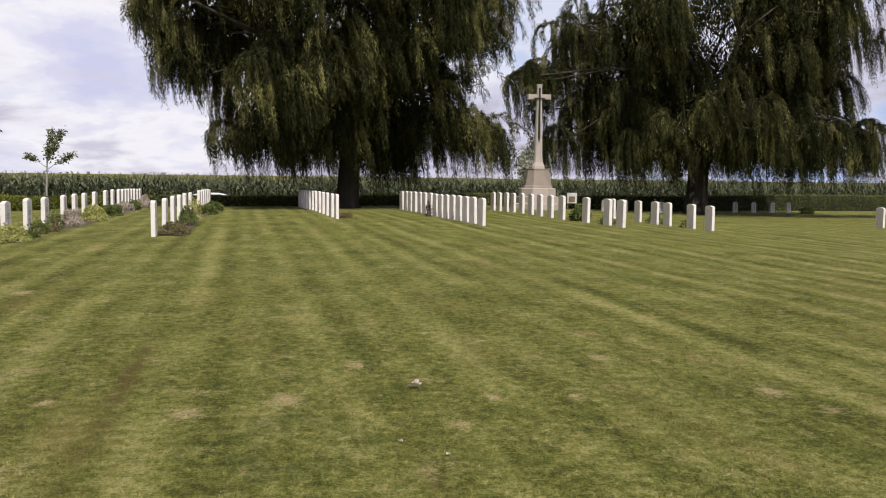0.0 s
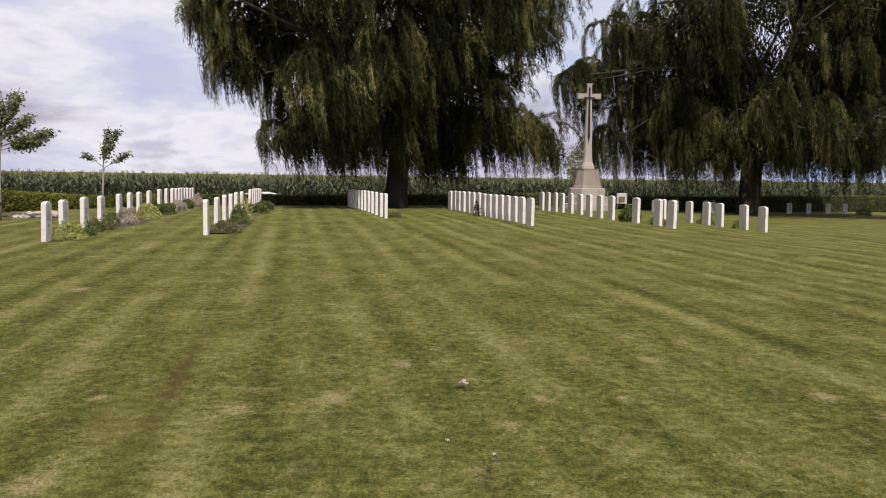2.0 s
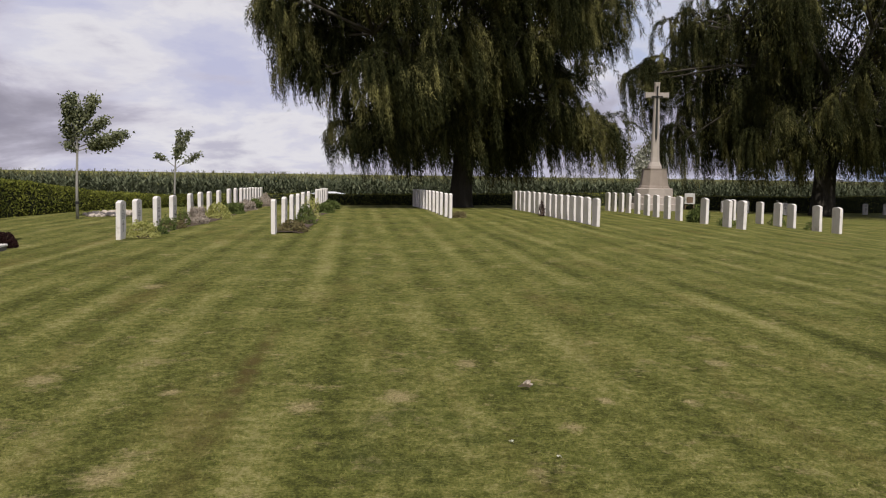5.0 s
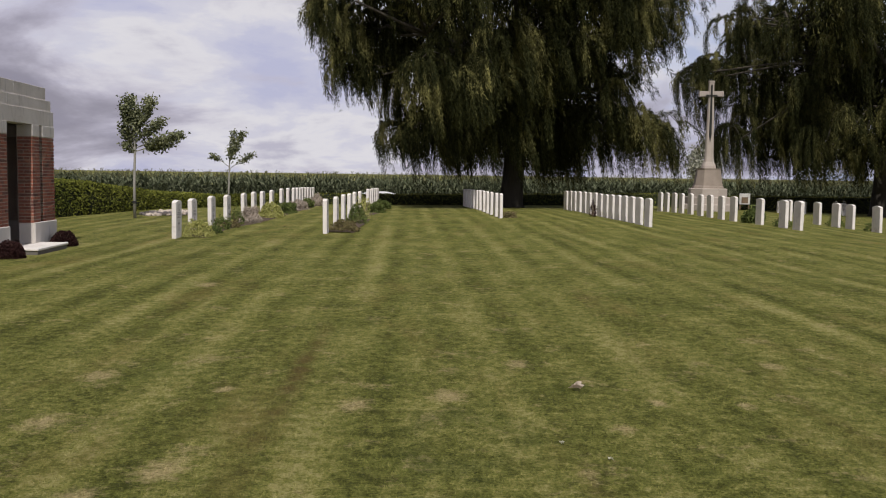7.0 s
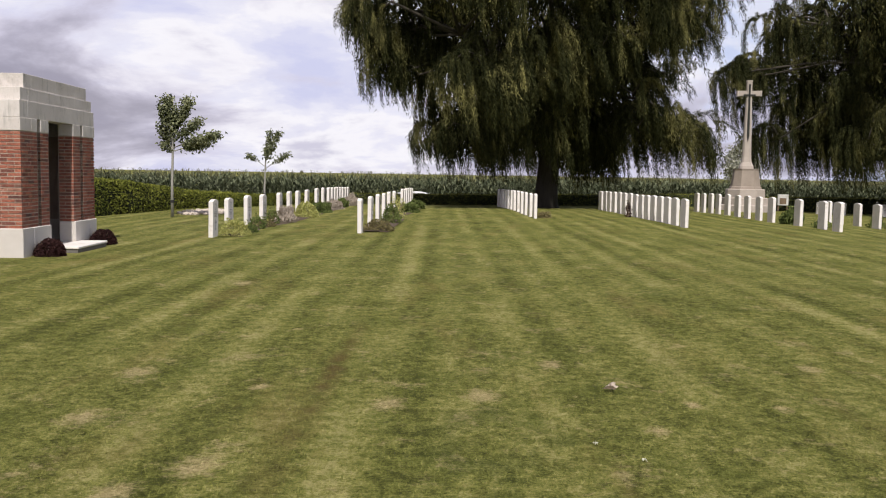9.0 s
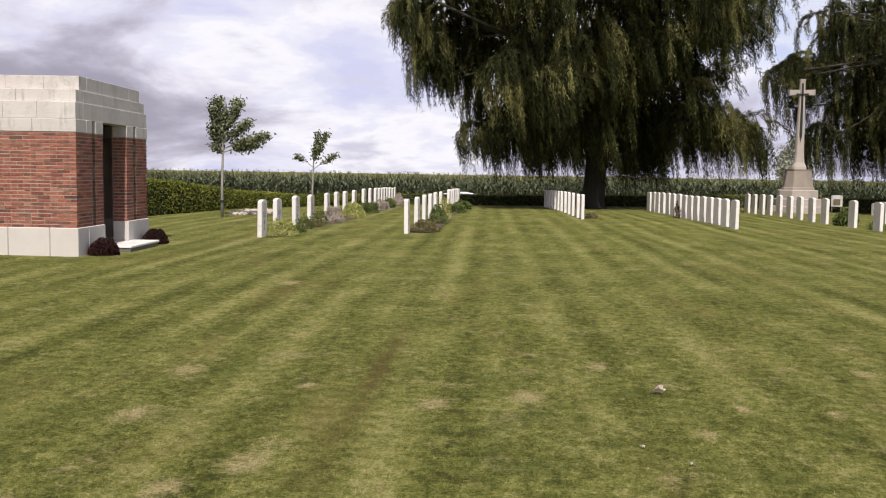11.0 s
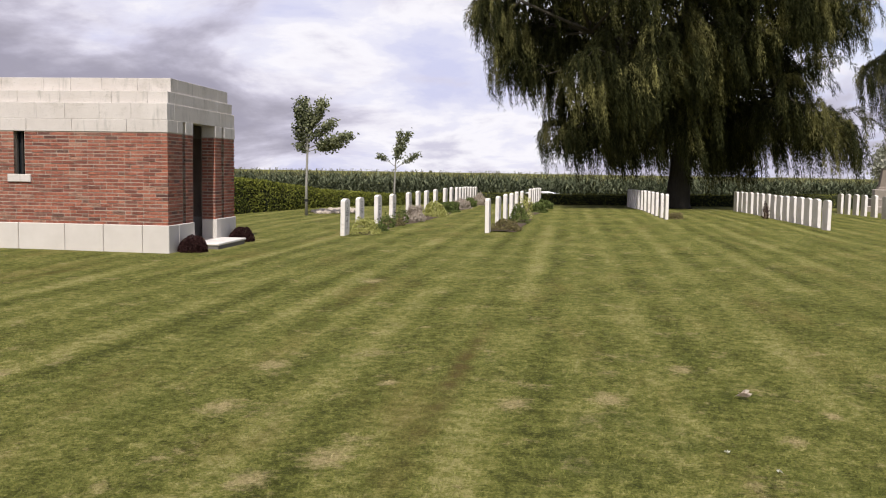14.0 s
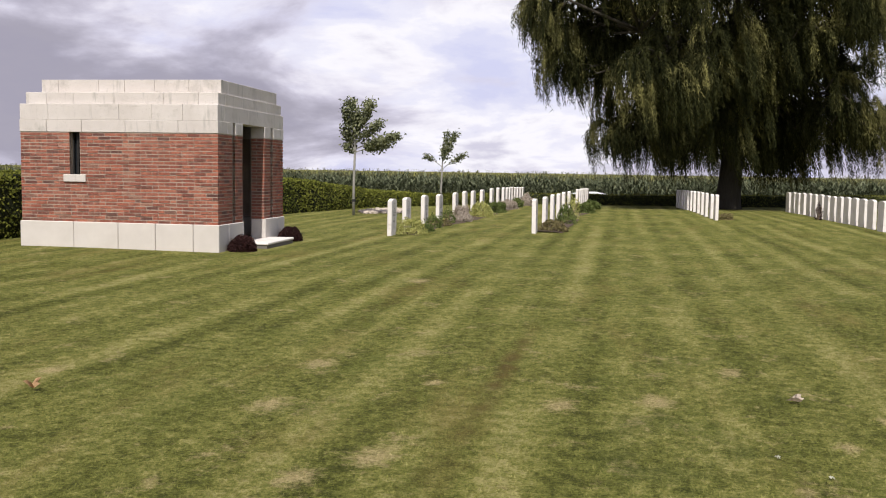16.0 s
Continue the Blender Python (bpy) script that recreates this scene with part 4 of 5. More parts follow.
tagged(part("bricks", mesh_from(rest_v, rest_f, M_BRICK, "bricks"), M_BRICK, side_wall), kind="stuff")
for x, L, z in lay(front_spans):
    ob = new("brick", brick_mesh(L))
    ob.parent = near_pier if x < 1.5 else far_pier
    ob.matrix_basis = Matrix.Translation((x, brick_rng.uniform(-0.006, 0.004), z + brick_rng.uniform(-0.002, 0.002)))
# brick faces of the door reveal and the recesses
for a, pier in ((DOOR1, far_pier), (DOOR0 - 0.05, near_pier)):
    rev_v, rev_f = [], []
    for c in range(COURSES):
        z = Z1 + c * PITCH
        y = 0.055
        k = c % 2
        while y < WF - 0.02:
            L = min(0.105 if k % 2 else 0.215, WF - y)
            o = len(rev_v)
            d = brick_rng.uniform(-0.002, 0.002)
            e = y + L - 0.0135
            rev_v += [(a + d, y, z), (a + d + 0.05, y, z), (a + d + 0.05, e, z), (a + d, e, z), (a + d, y, z + HB), (a + d + 0.05, y, z + HB), (a + d + 0.05, e, z + HB), (a + d, e, z + HB)]
            rev_f += [tuple(o + i for i in f) for f in ((3, 2, 1, 0), (4, 5, 6, 7), (0, 1, 5, 4), (1, 2, 6, 5), (2, 3, 7, 6), (3, 0, 4, 7))]
            y += L
            k += 1
    tagged(part("reveal_bricks", mesh_from(rev_v, rev_f, M_BRICK, "reveal_bricks"), M_BRICK, pier), kind="stuff")


# ---------------------------------------------------------------- plants
def bush(name, at, size, mat, leaves, leaf, seed, label, shape="dome", up=0.0, category="shrub"):
    """A shrub: woody stems and a crown of many leaves filling an uneven dome."""
    r = np.random.default_rng(seed)
    x, y = at
    w, d, h = size
    ob = new(name)
    ob.location = (x, y, gz(x, y))
    stems = []
    for i in range(7):
        a = i * 0.9 + r.uniform(-0.3, 0.3)
        stems.append(([(0, 0, -0.03), (math.cos(a) * w * 0.2, math.sin(a) * d * 0.2, h * 0.45), (math.cos(a) * w * 0.38, math.sin(a) * d * 0.38, h * 0.8)], [0.012, 0.008, 0.003]))
    v, f = tubes(stems, 4)
    part("stems", mesh_from(v, f, M_TIMBER, "stems"), M_TIMBER, ob)
    n = leaves
    dirs = r.normal(size=(n, 3))
    dirs[:, 2] = np.abs(dirs[:, 2])
    dirs /= np.linalg.norm(dirs, axis=1, keepdims=True)
    lump = 1 + 0.22 * np.sin(dirs[:, 0] * 5 + seed) * np.cos(dirs[:, 1] * 6 + seed * 2) + 0.1 * np.sin(dirs[:, 2] * 9 + seed)
    if shape == "ball":
        lump = 1 + 0.04 * np.sin(dirs[:, 0] * 9 + seed) + r.normal(size=n) * 0.015
    rad = r.uniform(0.55, 1.0, n) ** 0.5 * lump
    c = dirs * rad[:, None] * (w / 2, d / 2, h)
    q = leaf_quads(c, leaf, leaf * (0.25 if up else 0.6), r, -up, None)
    part("foliage", quads_mesh("foliage", q, mat), mat, ob)
    return tagged(ob, label, category)


ux, uy = -0.074, 0.997


def by_shelter(a, b):
    return (-7.81 + ux * a - uy * b, 14.07 + uy * a + ux * b)


bush("barberry_bush", by_shelter(0.40, -0.27), (0.50, 0.52, 0.28), M_RED, 4200, 0.035, 41, "clipped dark red barberry bush beside the shelter step", "ball", category="bush")
bush("barberry_bush", by_shelter(2.92, -0.27), (0.50, 0.52, 0.28), M_RED, 4200, 0.035, 42, "clipped dark red barberry bush beside the shelter step", "ball", category="bush")


# ---------------------------------------------------------------- headstones
def headstone_mesh(w=0.43, t=0.095, h=0.81):
    bm = bmesh.new()
    prof = [(-w / 2, -0.15)]
    for k in range(9):
        x = -w / 2 + w * k / 8
        prof.append((x, h - 0.045 * (2 * x / w) ** 2))
    prof.append((w / 2, -0.15))
    a = [bm.verts.new((x, -t / 2, z)) for x, z in prof]
    b = [bm.verts.new((x, t / 2, z)) for x, z in prof]
    bm.faces.new(a)
    bm.faces.new(b[::-1])
    for i in range(len(prof)):
        j = (i + 1) % len(prof)
        bm.faces.new((a[i], b[i], b[j], a[j]))
    bmesh.ops.recalc_face_normals(bm, faces=bm.faces)
    bmesh.ops.bevel(bm, geom=list(bm.edges), offset=0.004, segments=1, affect="EDGES")
    me = bpy.data.meshes.new("headstone")
    bm.to_mesh(me)
    bm.free()
    me.materials.append(M_STONE)
    return me


def inscription_bm(t=0.095):
    """A round badge, lines of lettering as bars and a plain cross, set on the face."""
    bm = bmesh.new()
    y0, y1 = -t / 2 - 0.0015, -t / 2 + 0.002
    for k in range(14):
        a, b = 2 * math.pi * k / 14, 2 * math.pi * (k + 1) / 14
        ring = [(math.cos(a) * 0.075, math.sin(a) * 0.075), (math.cos(b) * 0.075, math.sin(b) * 0.075), (math.cos(b) * 0.055, math.sin(b) * 0.055), (math.cos(a) * 0.055, math.sin(a) * 0.055)]
        bm.faces.new([bm.verts.new((x, y0, 0.655 + z)) for x, z in ring])
    for z, w in ((0.545, 0.22), (0.510, 0.26), (0.475, 0.18), (0.445, 0.24)):
        box(bm, -w / 2, w / 2, y0, y1, z - 0.009, z + 0.009)
    box(bm, -0.022, 0.022, y0, y1, 0.16, 0.40)
    box(bm, -0.075, -0.022, y0, y1, 0.305, 0.345)
    box(bm, 0.022, 0.075, y0, y1, 0.305, 0.345)
    return bm


STONE_MESH = headstone_mesh()
SHORT_MESH = headstone_mesh(0.36, 0.076, 0.62)
ink = bpy.data.meshes.new("inscription")
_b = inscription_bm()
_b.to_mesh(ink)
_b.free()
ink.materials.append(M_INK)
stone_rng = random.Random(8)


def headstone(x, y, turn, group, label, mesh=None):
    ob = new("headstone", mesh or STONE_MESH)
    ob.matrix_world = pose(x, y, gz(x, y) + stone_rng.uniform(-0.012, 0.012), stone_rng.uniform(-0.7, 0.7), stone_rng.uniform(-0.7, 0.7), turn + stone_rng.uniform(-1.2, 1.2))
    mark = new("inscription", ink)
    mark.parent = ob
    tagged(mark, "engraved badge, lettering and cross")
    tagged(ob, label, "headstone", group)
    return ob


# rows: anchor, slope, and how far along y each stone stands
ROW_A = ((-6.3, 18.9), -0.022, [19.2, 20.5, 22.3, 24.0, 26.2, 27.7, 29.1, 30.8, 32.9, 34.4, 35.8, 36.7, 37.5, 38.3, 39.1, 40.0, 40.9, 41.7])
ROW_B = ((-3.48, 21.3), -0.017, [21.5, 23.7, 25.7, 27.5, 29.3, 31.3, 35.1, 36.4, 37.6, 38.8, 40.0, 41.0])
ROW_C = ((1.08, 30.4), -0.075, [30.2, 31.4, 32.8, 34.0, 35.2, 36.5, 37.7, 38.9, 40.2, 41.2, 42.3, 43.3])
ROW_D = ((5.12, 26.5), -0.052, [26.4, 27.4, 28.3, 29.2, 30.1, 31.0, 31.9, 32.8, 33.7, 34.7, 35.6, 36.7, 37.7, 38.6, 39.6])
ROW_E = ((8.9, 28.0), -0.040, [25.3, 26.3, 28.1, 30.4, 31.6, 32.8, 33.9, 35.1, 36.3, 37.3, 38.4, 39.4])
ROW_F = ((12.75, 28.0), -0.055, [27.4, 28.6, 30.3, 31.3, 32.7, 34.1, 35.1])


def grave_row(row, group, label, skew=0.0):
    (ax, ay), slope, along = row
    turn = 90 + math.degrees(math.atan(-slope)) + skew
    for y in along:
        headstone(ax + slope * (y - ay), y, turn, group, label)


grave_row(ROW_A, "graves in the long flower border", "white limestone headstone with a curved top beside flowering plants")
grave_row(ROW_B, "graves in the short flower border", "white limestone headstone with a curved top beside green shrubs")
grave_row(ROW_C, "graves in front of the willow", "white limestone headstone in a close row on the grass")
grave_row(ROW_D, "graves in the long close row", "white limestone headstone in a long close row on the lawn", 6.0)
grave_row(ROW_E, "graves before the cross", "white limestone headstone in a row before the memorial cross", 3.0)
grave_row(ROW_F, "graves in the last row", "white limestone headstone in a loose row under the willow", 3.0)
headstone(22.7, 32.9, 94, "single graves", "single white limestone headstone out on the lawn")
for x, y in ((25.9, 51.0), (27.1, 51.0), (28.3, 51.0), (29.3, 50.9), (16.3, 47.0), (17.5, 47.1), (19.1, 47.0), (19.6, 47.2)):
    headstone(x, y, 20, "graves by the far hedge", "low pale headstone in willow shade by the hedge", SHORT_MESH)


# ---------------------------------------------------------------- flower borders
def border(name, row, y0, y1, width, label):
    (ax, ay), slope, _ = row
    r = random.Random(5)
    n = 40
    verts, faces = [], []
    for i in range(n + 1):
        y = y0 + (y1 - y0) * i / n
        x = ax + slope * (y - ay)
        for k, o in enumerate((-0.14, 0.1, width * 0.6, width)):
            ox = o + (r.uniform(-0.03, 0.03) if k in (0, 3) else 0)
            verts.append((x + ox, y, gz(x, y) + (0.004, 0.030, 0.028, 0.004)[k]))
    for i in range(n):
        for k in range(3):
            faces.append((i * 4 + k, i * 4 + k + 1, i * 4 + k + 5, i * 4 + k + 4))
    tagged(new(name, mesh_from(verts, faces, M_SOIL, name, True)), label, "flower bed", kind="structure")


border("flower_bed", ROW_A, 19.35, 42.0, 0.60, "narrow bed of dark bare soil along the headstones")
border("flower_bed", ROW_B, 21.75, 41.3, 0.62, "narrow bed of dark bare soil along the headstones")


def beside(row, y, o):
    (ax, ay), slope, _ = row
    return (ax + slope * (y - ay) + o, y)


# long border
bush("lime_shrub", beside(ROW_A, 19.75, 0.30), (0.62, 0.8, 0.34), M_LIME, 3000, 0.042, 51, "low yellow-green flowering shrub in the border")
bush("low_plant", beside(ROW_A, 20.8, 0.34), (0.54, 0.9, 0.17), M_GREEN, 1900, 0.038, 52, "low dark green plant in the border")
bush("rose_bush", beside(ROW_A, 22.0, 0.30), (0.45, 0.6, 0.36), M_GREEN, 420, 0.06, 53, "thin rose bush with a few leaves")
bush("low_plant", beside(ROW_A, 22.9, 0.35), (0.45, 0.7, 0.17), M_DRY, 700, 0.05, 54, "low faded yellow plant in the border")
bush("rose_bush", beside(ROW_A, 24.1, 0.22), (0.41, 0.6, 0.47), M_GREEN, 380, 0.06, 55, "thin rose bush with a few leaves")
bush("lavender", beside(ROW_A, 25.4, 0.34), (0.59, 1.0, 0.40), M_GREY, 4200, 0.07, 56, "faded grey-mauve lavender clump in the border", up=1.2, category="lavender")
bush("lime_shrub", beside(ROW_A, 28.4, 0.38), (0.7, 1.2, 0.42), M_LIME, 4200, 0.048, 57, "round yellow-green shrub in the border")
bush("green_shrub", beside(ROW_A, 31.6, 0.38), (0.72, 1.5, 0.36), M_GREEN, 4200, 0.05, 58, "dense dark green shrub in the border")
bush("lavender", beside(ROW_A, 34.6, 0.36), (0.68, 1.5, 0.38), M_GREY, 4200, 0.075, 59, "faded grey-mauve lavender clump in the border", up=1.2, category="lavender")
bush("green_shrub", beside(ROW_A, 37.0, 0.36), (0.54, 1.0, 0.39), M_GREEN, 1700, 0.07, 60, "dark green shrub among the lavender")
bush("lavender", beside(ROW_A, 39.8, 0.42), (0.81, 1.7, 0.45), M_GREY, 4200, 0.08, 61, "faded grey-mauve lavender clump in the border", up=1.2, category="lavender")
# short border
bush("low_plant", beside(ROW_B, 22.4, 0.34), (0.77, 1.0, 0.24), M_DRY, 1900, 0.05, 62, "low olive-brown cushion plant in the border")
bush("tall_perennial", beside(ROW_B, 26.0, 0.36), (0.54, 1.2, 0.48), M_GREEN, 1000, 0.10, 63, "tall leafy green perennial with pale flower heads", up=0.7, category="plant")
bush("tall_perennial", beside(ROW_B, 28.4, 0.32), (0.55, 1.0, 0.66), M_LIME, 420, 0.10, 64, "tall pale green perennial in the border", up=0.9, category="plant")
bush("green_shrub", beside(ROW_B, 33.2, 0.42), (0.68, 1.7, 0.36), M_GREEN, 1900, 0.08, 65, "loose green shrub in the border")
bush("green_shrub", beside(ROW_B, 37.4, 0.40), (0.68, 1.7, 0.36), M_GREEN, 1900, 0.08, 66, "loose green shrub in the border")
# by the other rows
bush("day_lily", beside(ROW_E, 29.3, 0.25), (0.65, 0.8, 0.46), M_GREEN, 520, 0.26, 67, "clump of strappy green leaves", up=1.5, category="plant")
bush("rose_bush", beside(ROW_E, 27.1, 0.30), (0.5, 0.6, 0.32), M_GREEN, 450, 0.06, 68, "small dark rose bush between headstones")
bush("rose_bush", beside(ROW_F, 31.9, 0.30), (0.6, 0.7, 0.38), M_GREEN, 520, 0.06, 69, "small dark rose bush between headstones")
bush("rose_bush", beside(ROW_F, 29.4, 0.25), (0.5, 0.5, 0.26), M_GREEN, 350, 0.06, 70, "small dark rose bush between headstones")
bush("rose_bush", beside(ROW_D, 32.4, -0.34), (0.26, 0.3, 0.55), M_RED, 360, 0.05, 73, "small dark rose bush against the close row of headstones")
bush("low_plant", beside(ROW_C, 30.5, 0.35), (0.5, 0.8, 0.22), M_DRY, 500, 0.06, 71, "low straggling plant at the end of the row")
bush("green_shrub", (29.6, 49.4), (0.9, 0.9, 0.5), M_GREEN, 900, 0.08, 72, "small green shrub by the far graves")


def stone_bed():
    """A low bed of pale stones near the young tree."""
    r = random.Random(12)
    bm = bmesh.new()
    for i in range(150):
        a, k = r.uniform(0, 6.283), math.sqrt(r.random())
        x, y = -9.75 + math.cos(a) * k * 0.75 , 29.9 + math.sin(a) * k * 1.6
        s = r.uniform(0.05, 0.14)
        m = Matrix.Translation((x, y, gz(x, y) + s * 0.25)) @ Euler((r.uniform(-.4, .4), r.uniform(-.4, .4), r.uniform(0, 6))).to_matrix().to_4x4() @ Matrix.Diagonal((s, s * 0.8, s * 0.55, 1))
        bmesh.ops.create_icosphere(bm, subdivisions=1, radius=1.0, matrix=m)
    me = bpy.data.meshes.new("stone_bed")
    bm.to_mesh(me)
    bm.free()
    me.materials.append(M_GRAVEL)
    tagged(new("stone_bed", me), "low bed of pale loose stones on the grass", "stones", kind="stuff")


stone_bed()


# ---------------------------------------------------------------- memorial cross
def octagon_prism(bm, cx, cy, rings):
    """rings: (z, half width, half depth, corner cut)."""
    loops = []
    for z, hw, hd, c in rings:
        pts = [(-hw + c, -hd), (hw - c, -hd), (hw, -hd + c), (hw, hd - c), (hw - c, hd), (-hw + c, hd), (-hw, hd - c), (-hw, -hd + c)]
        loops.append([bm.verts.new((cx + x, cy + y, z)) for x, y in pts])
    for a, b in zip(loops, loops[1:]):
        for i in range(8):
            j = (i + 1) % 8
            bm.faces.new((a[i], a[j], b[j], b[i]))
    bm.faces.new(loops[0][::-1])
    bm.faces.new(loops[-1])


def memorial_cross():
    at = (12.85, 48.0)
    ob = new("memorial_cross")
    ob.matrix_world = pose(*at, gz(*at), 0, 0, -6)
    z0 = gz(*at)
    steps = [(-0.1, 0.35, 1.25), (0.35, 0.72, 1.07), (0.72, 0.86 - z0, 0.92)]
    for a, b, w in steps:
        bm = bmesh.new()
        octagon_prism(bm, 0, 0, [(a, w, w, w * 0.55), (b - 0.03, w, w, w * 0.55), (b, w - 0.03, w - 0.03, w * 0.55)])
        part("step", bm, M_CROSS, ob)
    t = 0.86 - z0
    bm = bmesh.new()
    octagon_prism(bm, 0, 0, [(t, 0.76, 0.76, 0.40), (t + 0.10, 0.74, 0.74, 0.39), (t + 0.14, 0.70, 0.70, 0.37), (1.80 - z0, 0.58, 0.58, 0.3), (1.89 - z0, 0.60, 0.60, 0.3)])
    part("pedestal", bm, M_PEDESTAL, ob, "stained brown stone pedestal")
    top = 6.39 - z0
    s = 1.89 - z0
    bm = bmesh.new()
    octagon_prism(bm, 0, 0, [(s, 0.34, 0.34, 0.10), (s + 0.14, 0.33, 0.33, 0.10), (s + 0.35, 0.24, 0.24, 0.08), (s + 0.6, 0.215, 0.215, 0.075), (top - 0.85, 0.135, 0.135, 0.04), (top - 0.08, 0.13, 0.13, 0.04), (top - 0.08, 0.15, 0.15, 0.04), (top, 0.15, 0.15, 0.04)])
    part("shaft", bm, M_CROSS, ob, "tapered pale stone shaft")
    za = 5.72 - z0
    bm = bmesh.new()
    for s in (-1, 1):
        box(bm, min(s * 0.12, s * 0.60), max(s * 0.12, s * 0.60), -0.125, 0.125, za - 0.135, za + 0.135, bevel=0.02)
        box(bm, min(s * 0.54, s * 0.615), max(s * 0.54, s * 0.615), -0.14, 0.14, za - 0.15, za + 0.15, bevel=0.02)
    part("arms", bm, M_CROSS, ob)
    bm = bmesh.new()
    y = -0.16
    vs = [(-0.045, y, za - 0.1), (0.045, y, za - 0.1), (0.065, y - 0.06, 3.6 - z0), (0.0, y - 0.065, 3.25 - z0), (-0.065, y - 0.06, 3.6 - z0)]
    f = [bm.verts.new(v) for v in vs]
    g = [bm.verts.new((v[0], v[1] + 0.12, v[2])) for v in vs]
    bm.faces.new(f)
    bm.faces.new(g[::-1])
    for i in range(5):
        bm.faces.new((f[i], g[i], g[(i + 1) % 5], f[(i + 1) % 5]))
    bmesh.ops.recalc_face_normals(bm, faces=bm.faces)
    sword = part("sword", bm, M_BRONZE, ob, "dark bronze sword fixed to the shaft")
    part("guard", boxes((-0.25, 0.25, y - 0.03, y + 0.04, za - 0.12, za - 0.05), (-0.29, -0.22, y - 0.035, y + 0.045, za - 0.18, za - 0.045), (0.22, 0.29, y - 0.035, y + 0.045, za - 0.18, za - 0.045)), M_BRONZE, sword)
    part("grip", boxes((-0.04, 0.04, y - 0.03, y + 0.03, za - 0.049, za + 0.38), (-0.045, 0.045, y - 0.045, y + 0.03, za + 0.38, za + 0.46)), M_BRONZE, sword)
    tagged(ob, "tall pale stone memorial cross with bronze sword on stepped base", "cross")


memorial_cross()


# ---------------------------------------------------------------- car beyond the hedge
def car(x, y, turn):
    ob = new("car")
    ob.matrix_world = pose(x, y, gz(x, y) + 0.012, 0, 0, turn)
    L, wd = 2.05, 0.86
    side = [(-L, 0.32), (-L, 0.62), (-L + 0.12, 0.86), (-1.25, 0.95), (-0.72, 1.34), (-0.1, 1.46), (0.75, 1.46), (1.45, 1.32), (1.92, 0.98), (L, 0.82), (L, 0.36)]
    bm = bmesh.new()
    rows = []
    for k, (o, inset) in enumerate(((-wd, 0.14), (-wd + 0.10, 0.0), (wd - 0.10, 0.0), (wd, 0.14))):
        row = []
        for px, pz in side:
            tuck = (0.16 if pz > 1.0 else 0.0) * (1 if o > 0 else -1) * (1.0 if inset else 0.8)
            row.append(bm.verts.new((px * (0.985 if inset else 1.0), o - tuck, pz - (0.04 if inset and pz > 0.8 else 0))))
        rows.append(row)
    for a, b in zip(rows, rows[1:]):
        for i in range(len(side)):
            j = (i + 1) % len(side)
            bm.faces.new((a[i], a[j], b[j], b[i]))
    bm.faces.new(rows[0][::-1])
    bm.faces.new(rows[-1])
    bmesh.ops.recalc_face_normals(bm, faces=bm.faces)
    part("body", bm, M_PAINT, ob, "white painted car body")
    for s in (-1, 1):
        for x0, x1, t0, t1 in ((-0.78, -0.12, -0.42, -0.12), (-0.04, 0.72, -0.04, 0.70), (0.80, 1.52, 0.78, 1.22)):
            y = s * (wd - 0.03)
            yt = s * (wd - 0.115)
            vs = [(x0, y, 0.98), (x1, y, 0.98), (t1, yt, 1.34), (t0, yt, 1.34)]
            vv = vs + [(p[0], p[1] - s * 0.03, p[2]) for p in vs]
            part("window", mesh_from(vv, [(0, 1, 2, 3), (7, 6, 5, 4), (0, 4, 5, 1), (1, 5, 6, 2), (2, 6, 7, 3), (3, 7, 4, 0)], M_GLASS, "window"), M_GLASS, ob, "dark car window")
    for wx in (-1.3, 1.25):
        for s in (-1, 1):
            v, f = tube([(wx, s * (wd - 0.2), 0.31), (wx, s * (wd + 0.01), 0.31)], [0.31, 0.31], 18)
            wheel = part("wheel", mesh_from(v, f, M_RUBBER, "wheel"), M_RUBBER, ob)
            v, f = tube([(wx, s * (wd - 0.19), 0.31), (wx, s * (wd + 0.02), 0.31)], [0.19, 0.19], 14)
            part("rim", mesh_from(v, f, M_GRAVEL, "rim"), M_GRAVEL, wheel)
    tagged(ob, "white parked car half hidden behind the low hedge", "car")


car(-5.3, 56.8, 3)


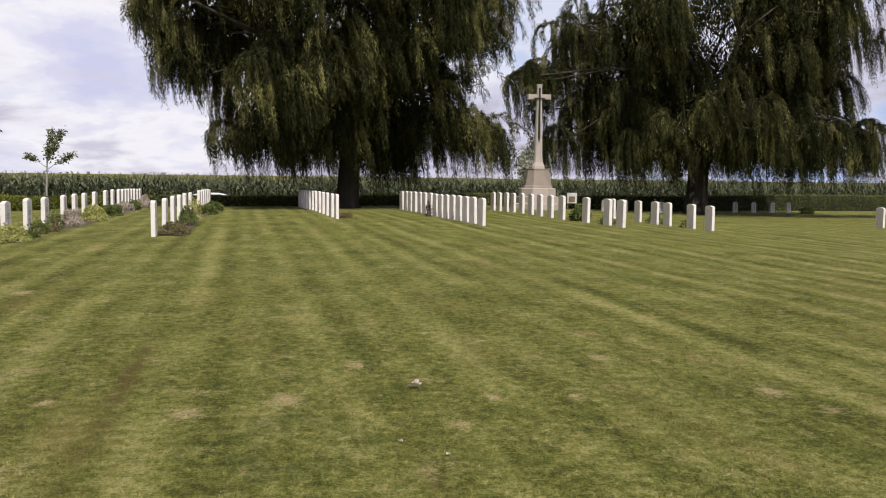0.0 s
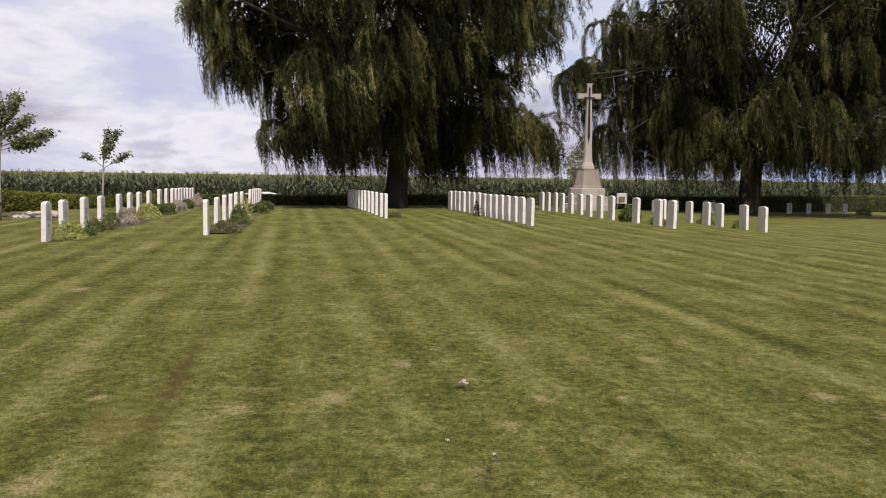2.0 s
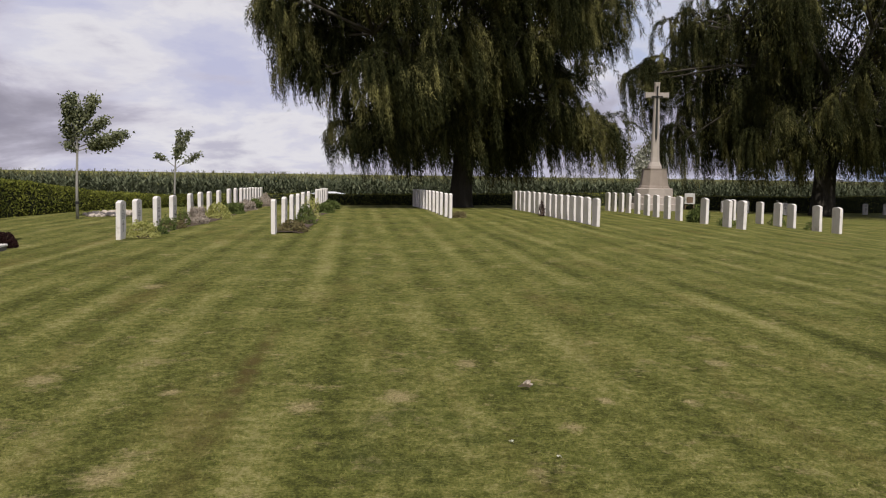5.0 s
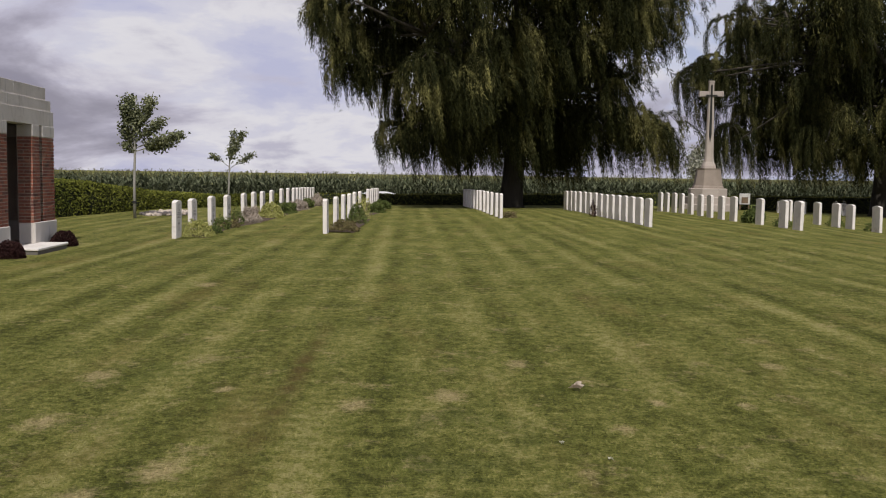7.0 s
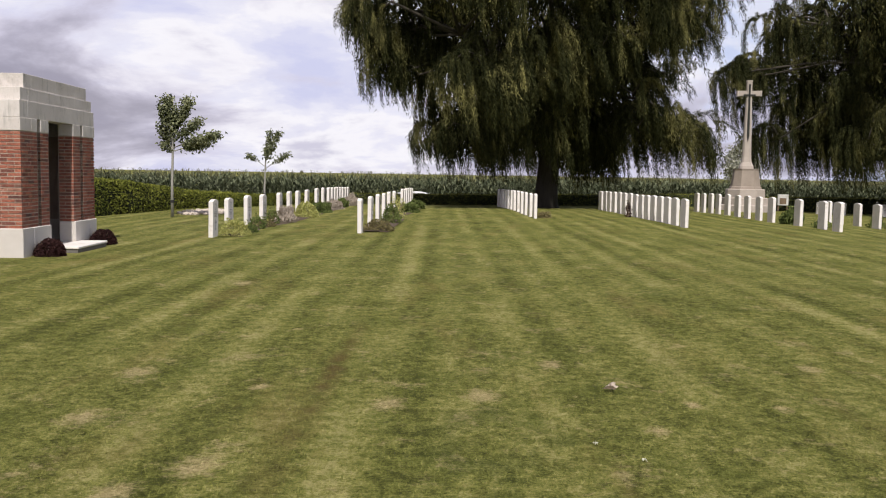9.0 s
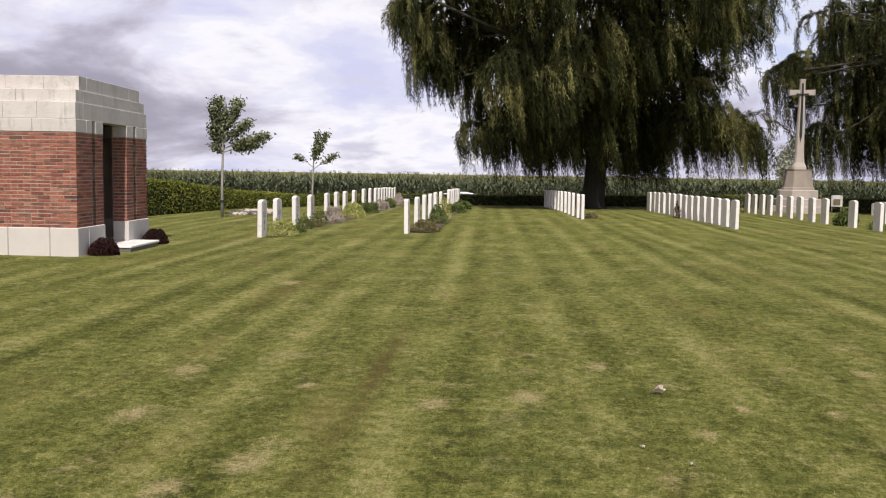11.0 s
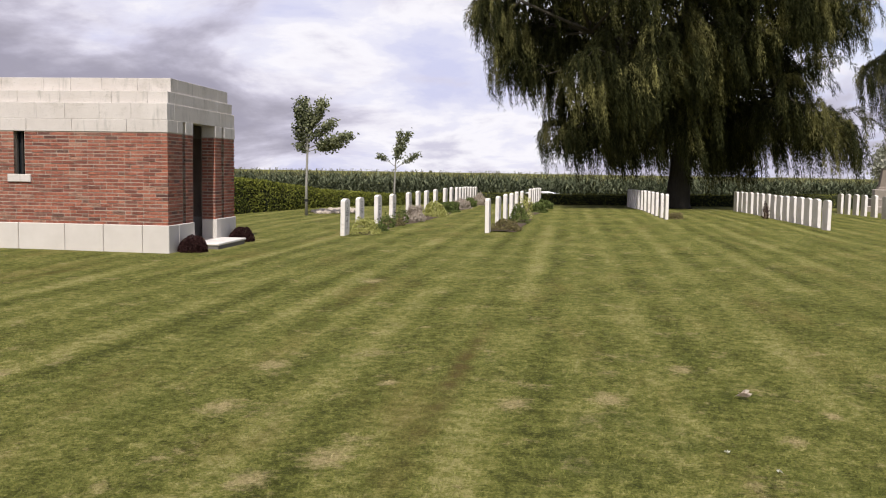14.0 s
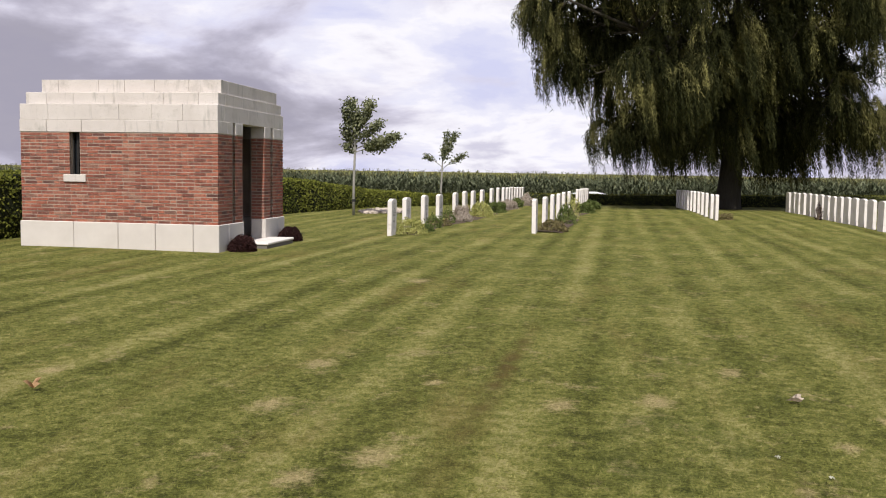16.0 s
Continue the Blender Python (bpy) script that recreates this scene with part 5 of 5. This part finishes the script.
# ---------------------------------------------------------------- small boards by the hedge
def board(at, w, h, z, label, inset=False):
    ob = new("notice_board")
    ob.matrix_world = pose(*at, gz(*at), 0, 0, -12)
    part("panel", boxes((-w / 2, w / 2, -0.02, 0.02, z, z + h), bevel=0.004), M_BOARD, ob)
    for s in (-1, 1):
        part("post", boxes((s * (w / 2 - 0.05) - 0.03, s * (w / 2 - 0.05) + 0.03, 0.02, 0.07, -0.1, z + h), bevel=0.004), M_TIMBER, ob)
    if inset:
        part("inset_panel", boxes((-w * 0.3, w * 0.3, -0.03, -0.021, z + 0.06, z + h * 0.66)), M_TIMBER, ob, "dark red-brown inset panel")
    tagged(ob, label, "notice board")


board((13.55, 49.4), 0.95, 0.17, 0.76, "low white board on posts beside the hedge")
board((15.25, 49.4), 0.55, 0.58, 0.32, "white notice board on posts beside the hedge", True)


# ---------------------------------------------------------------- fallen leaves and litter
def fallen_leaf(at, size, mat, seed, label, curl=0.0):
    r = random.Random(seed)
    bm = bmesh.new()
    mid = bm.verts.new((0, 0, 0.012))
    ring = []
    for k in range(14):
        a = 2 * math.pi * k / 14
        rad = size * (1.0 if k % 2 == 0 else 0.5) * r.uniform(0.75, 1.1)
        ring.append(bm.verts.new((math.cos(a) * rad, math.sin(a) * rad, r.uniform(0.004, 0.022) + curl * abs(math.sin(a + 0.4)))))
    for k in range(14):
        bm.faces.new((mid, ring[k], ring[(k + 1) % 14]))
    bmesh.ops.solidify(bm, geom=list(bm.faces), thickness=0.002)
    me = bpy.data.meshes.new("fallen_leaf")
    bm.to_mesh(me)
    bm.free()
    me.materials.append(mat)
    ob = new("fallen_leaf", me)
    ob.location = (*at, gz(*at) + 0.012)
    tagged(ob, label, "leaf")


fallen_leaf((0.28, 6.04), 0.062, M_FALLEN, 1, "pale dry leaf lying on the grass", 0.035)
fallen_leaf((-4.42, 4.96), 0.055, M_BROWN, 2, "curled brown leaf lying on the grass", 0.06)
for k, at in enumerate(((0.03, 4.8), (0.24, 4.53))):
    fallen_leaf(at, 0.018, M_FLOWER, 3 + k, "tiny white petal scrap on the grass")
fallen_leaf((-4.79, 23.5), 0.055, M_BARK, 9, "small dark curled leaf on the lawn")
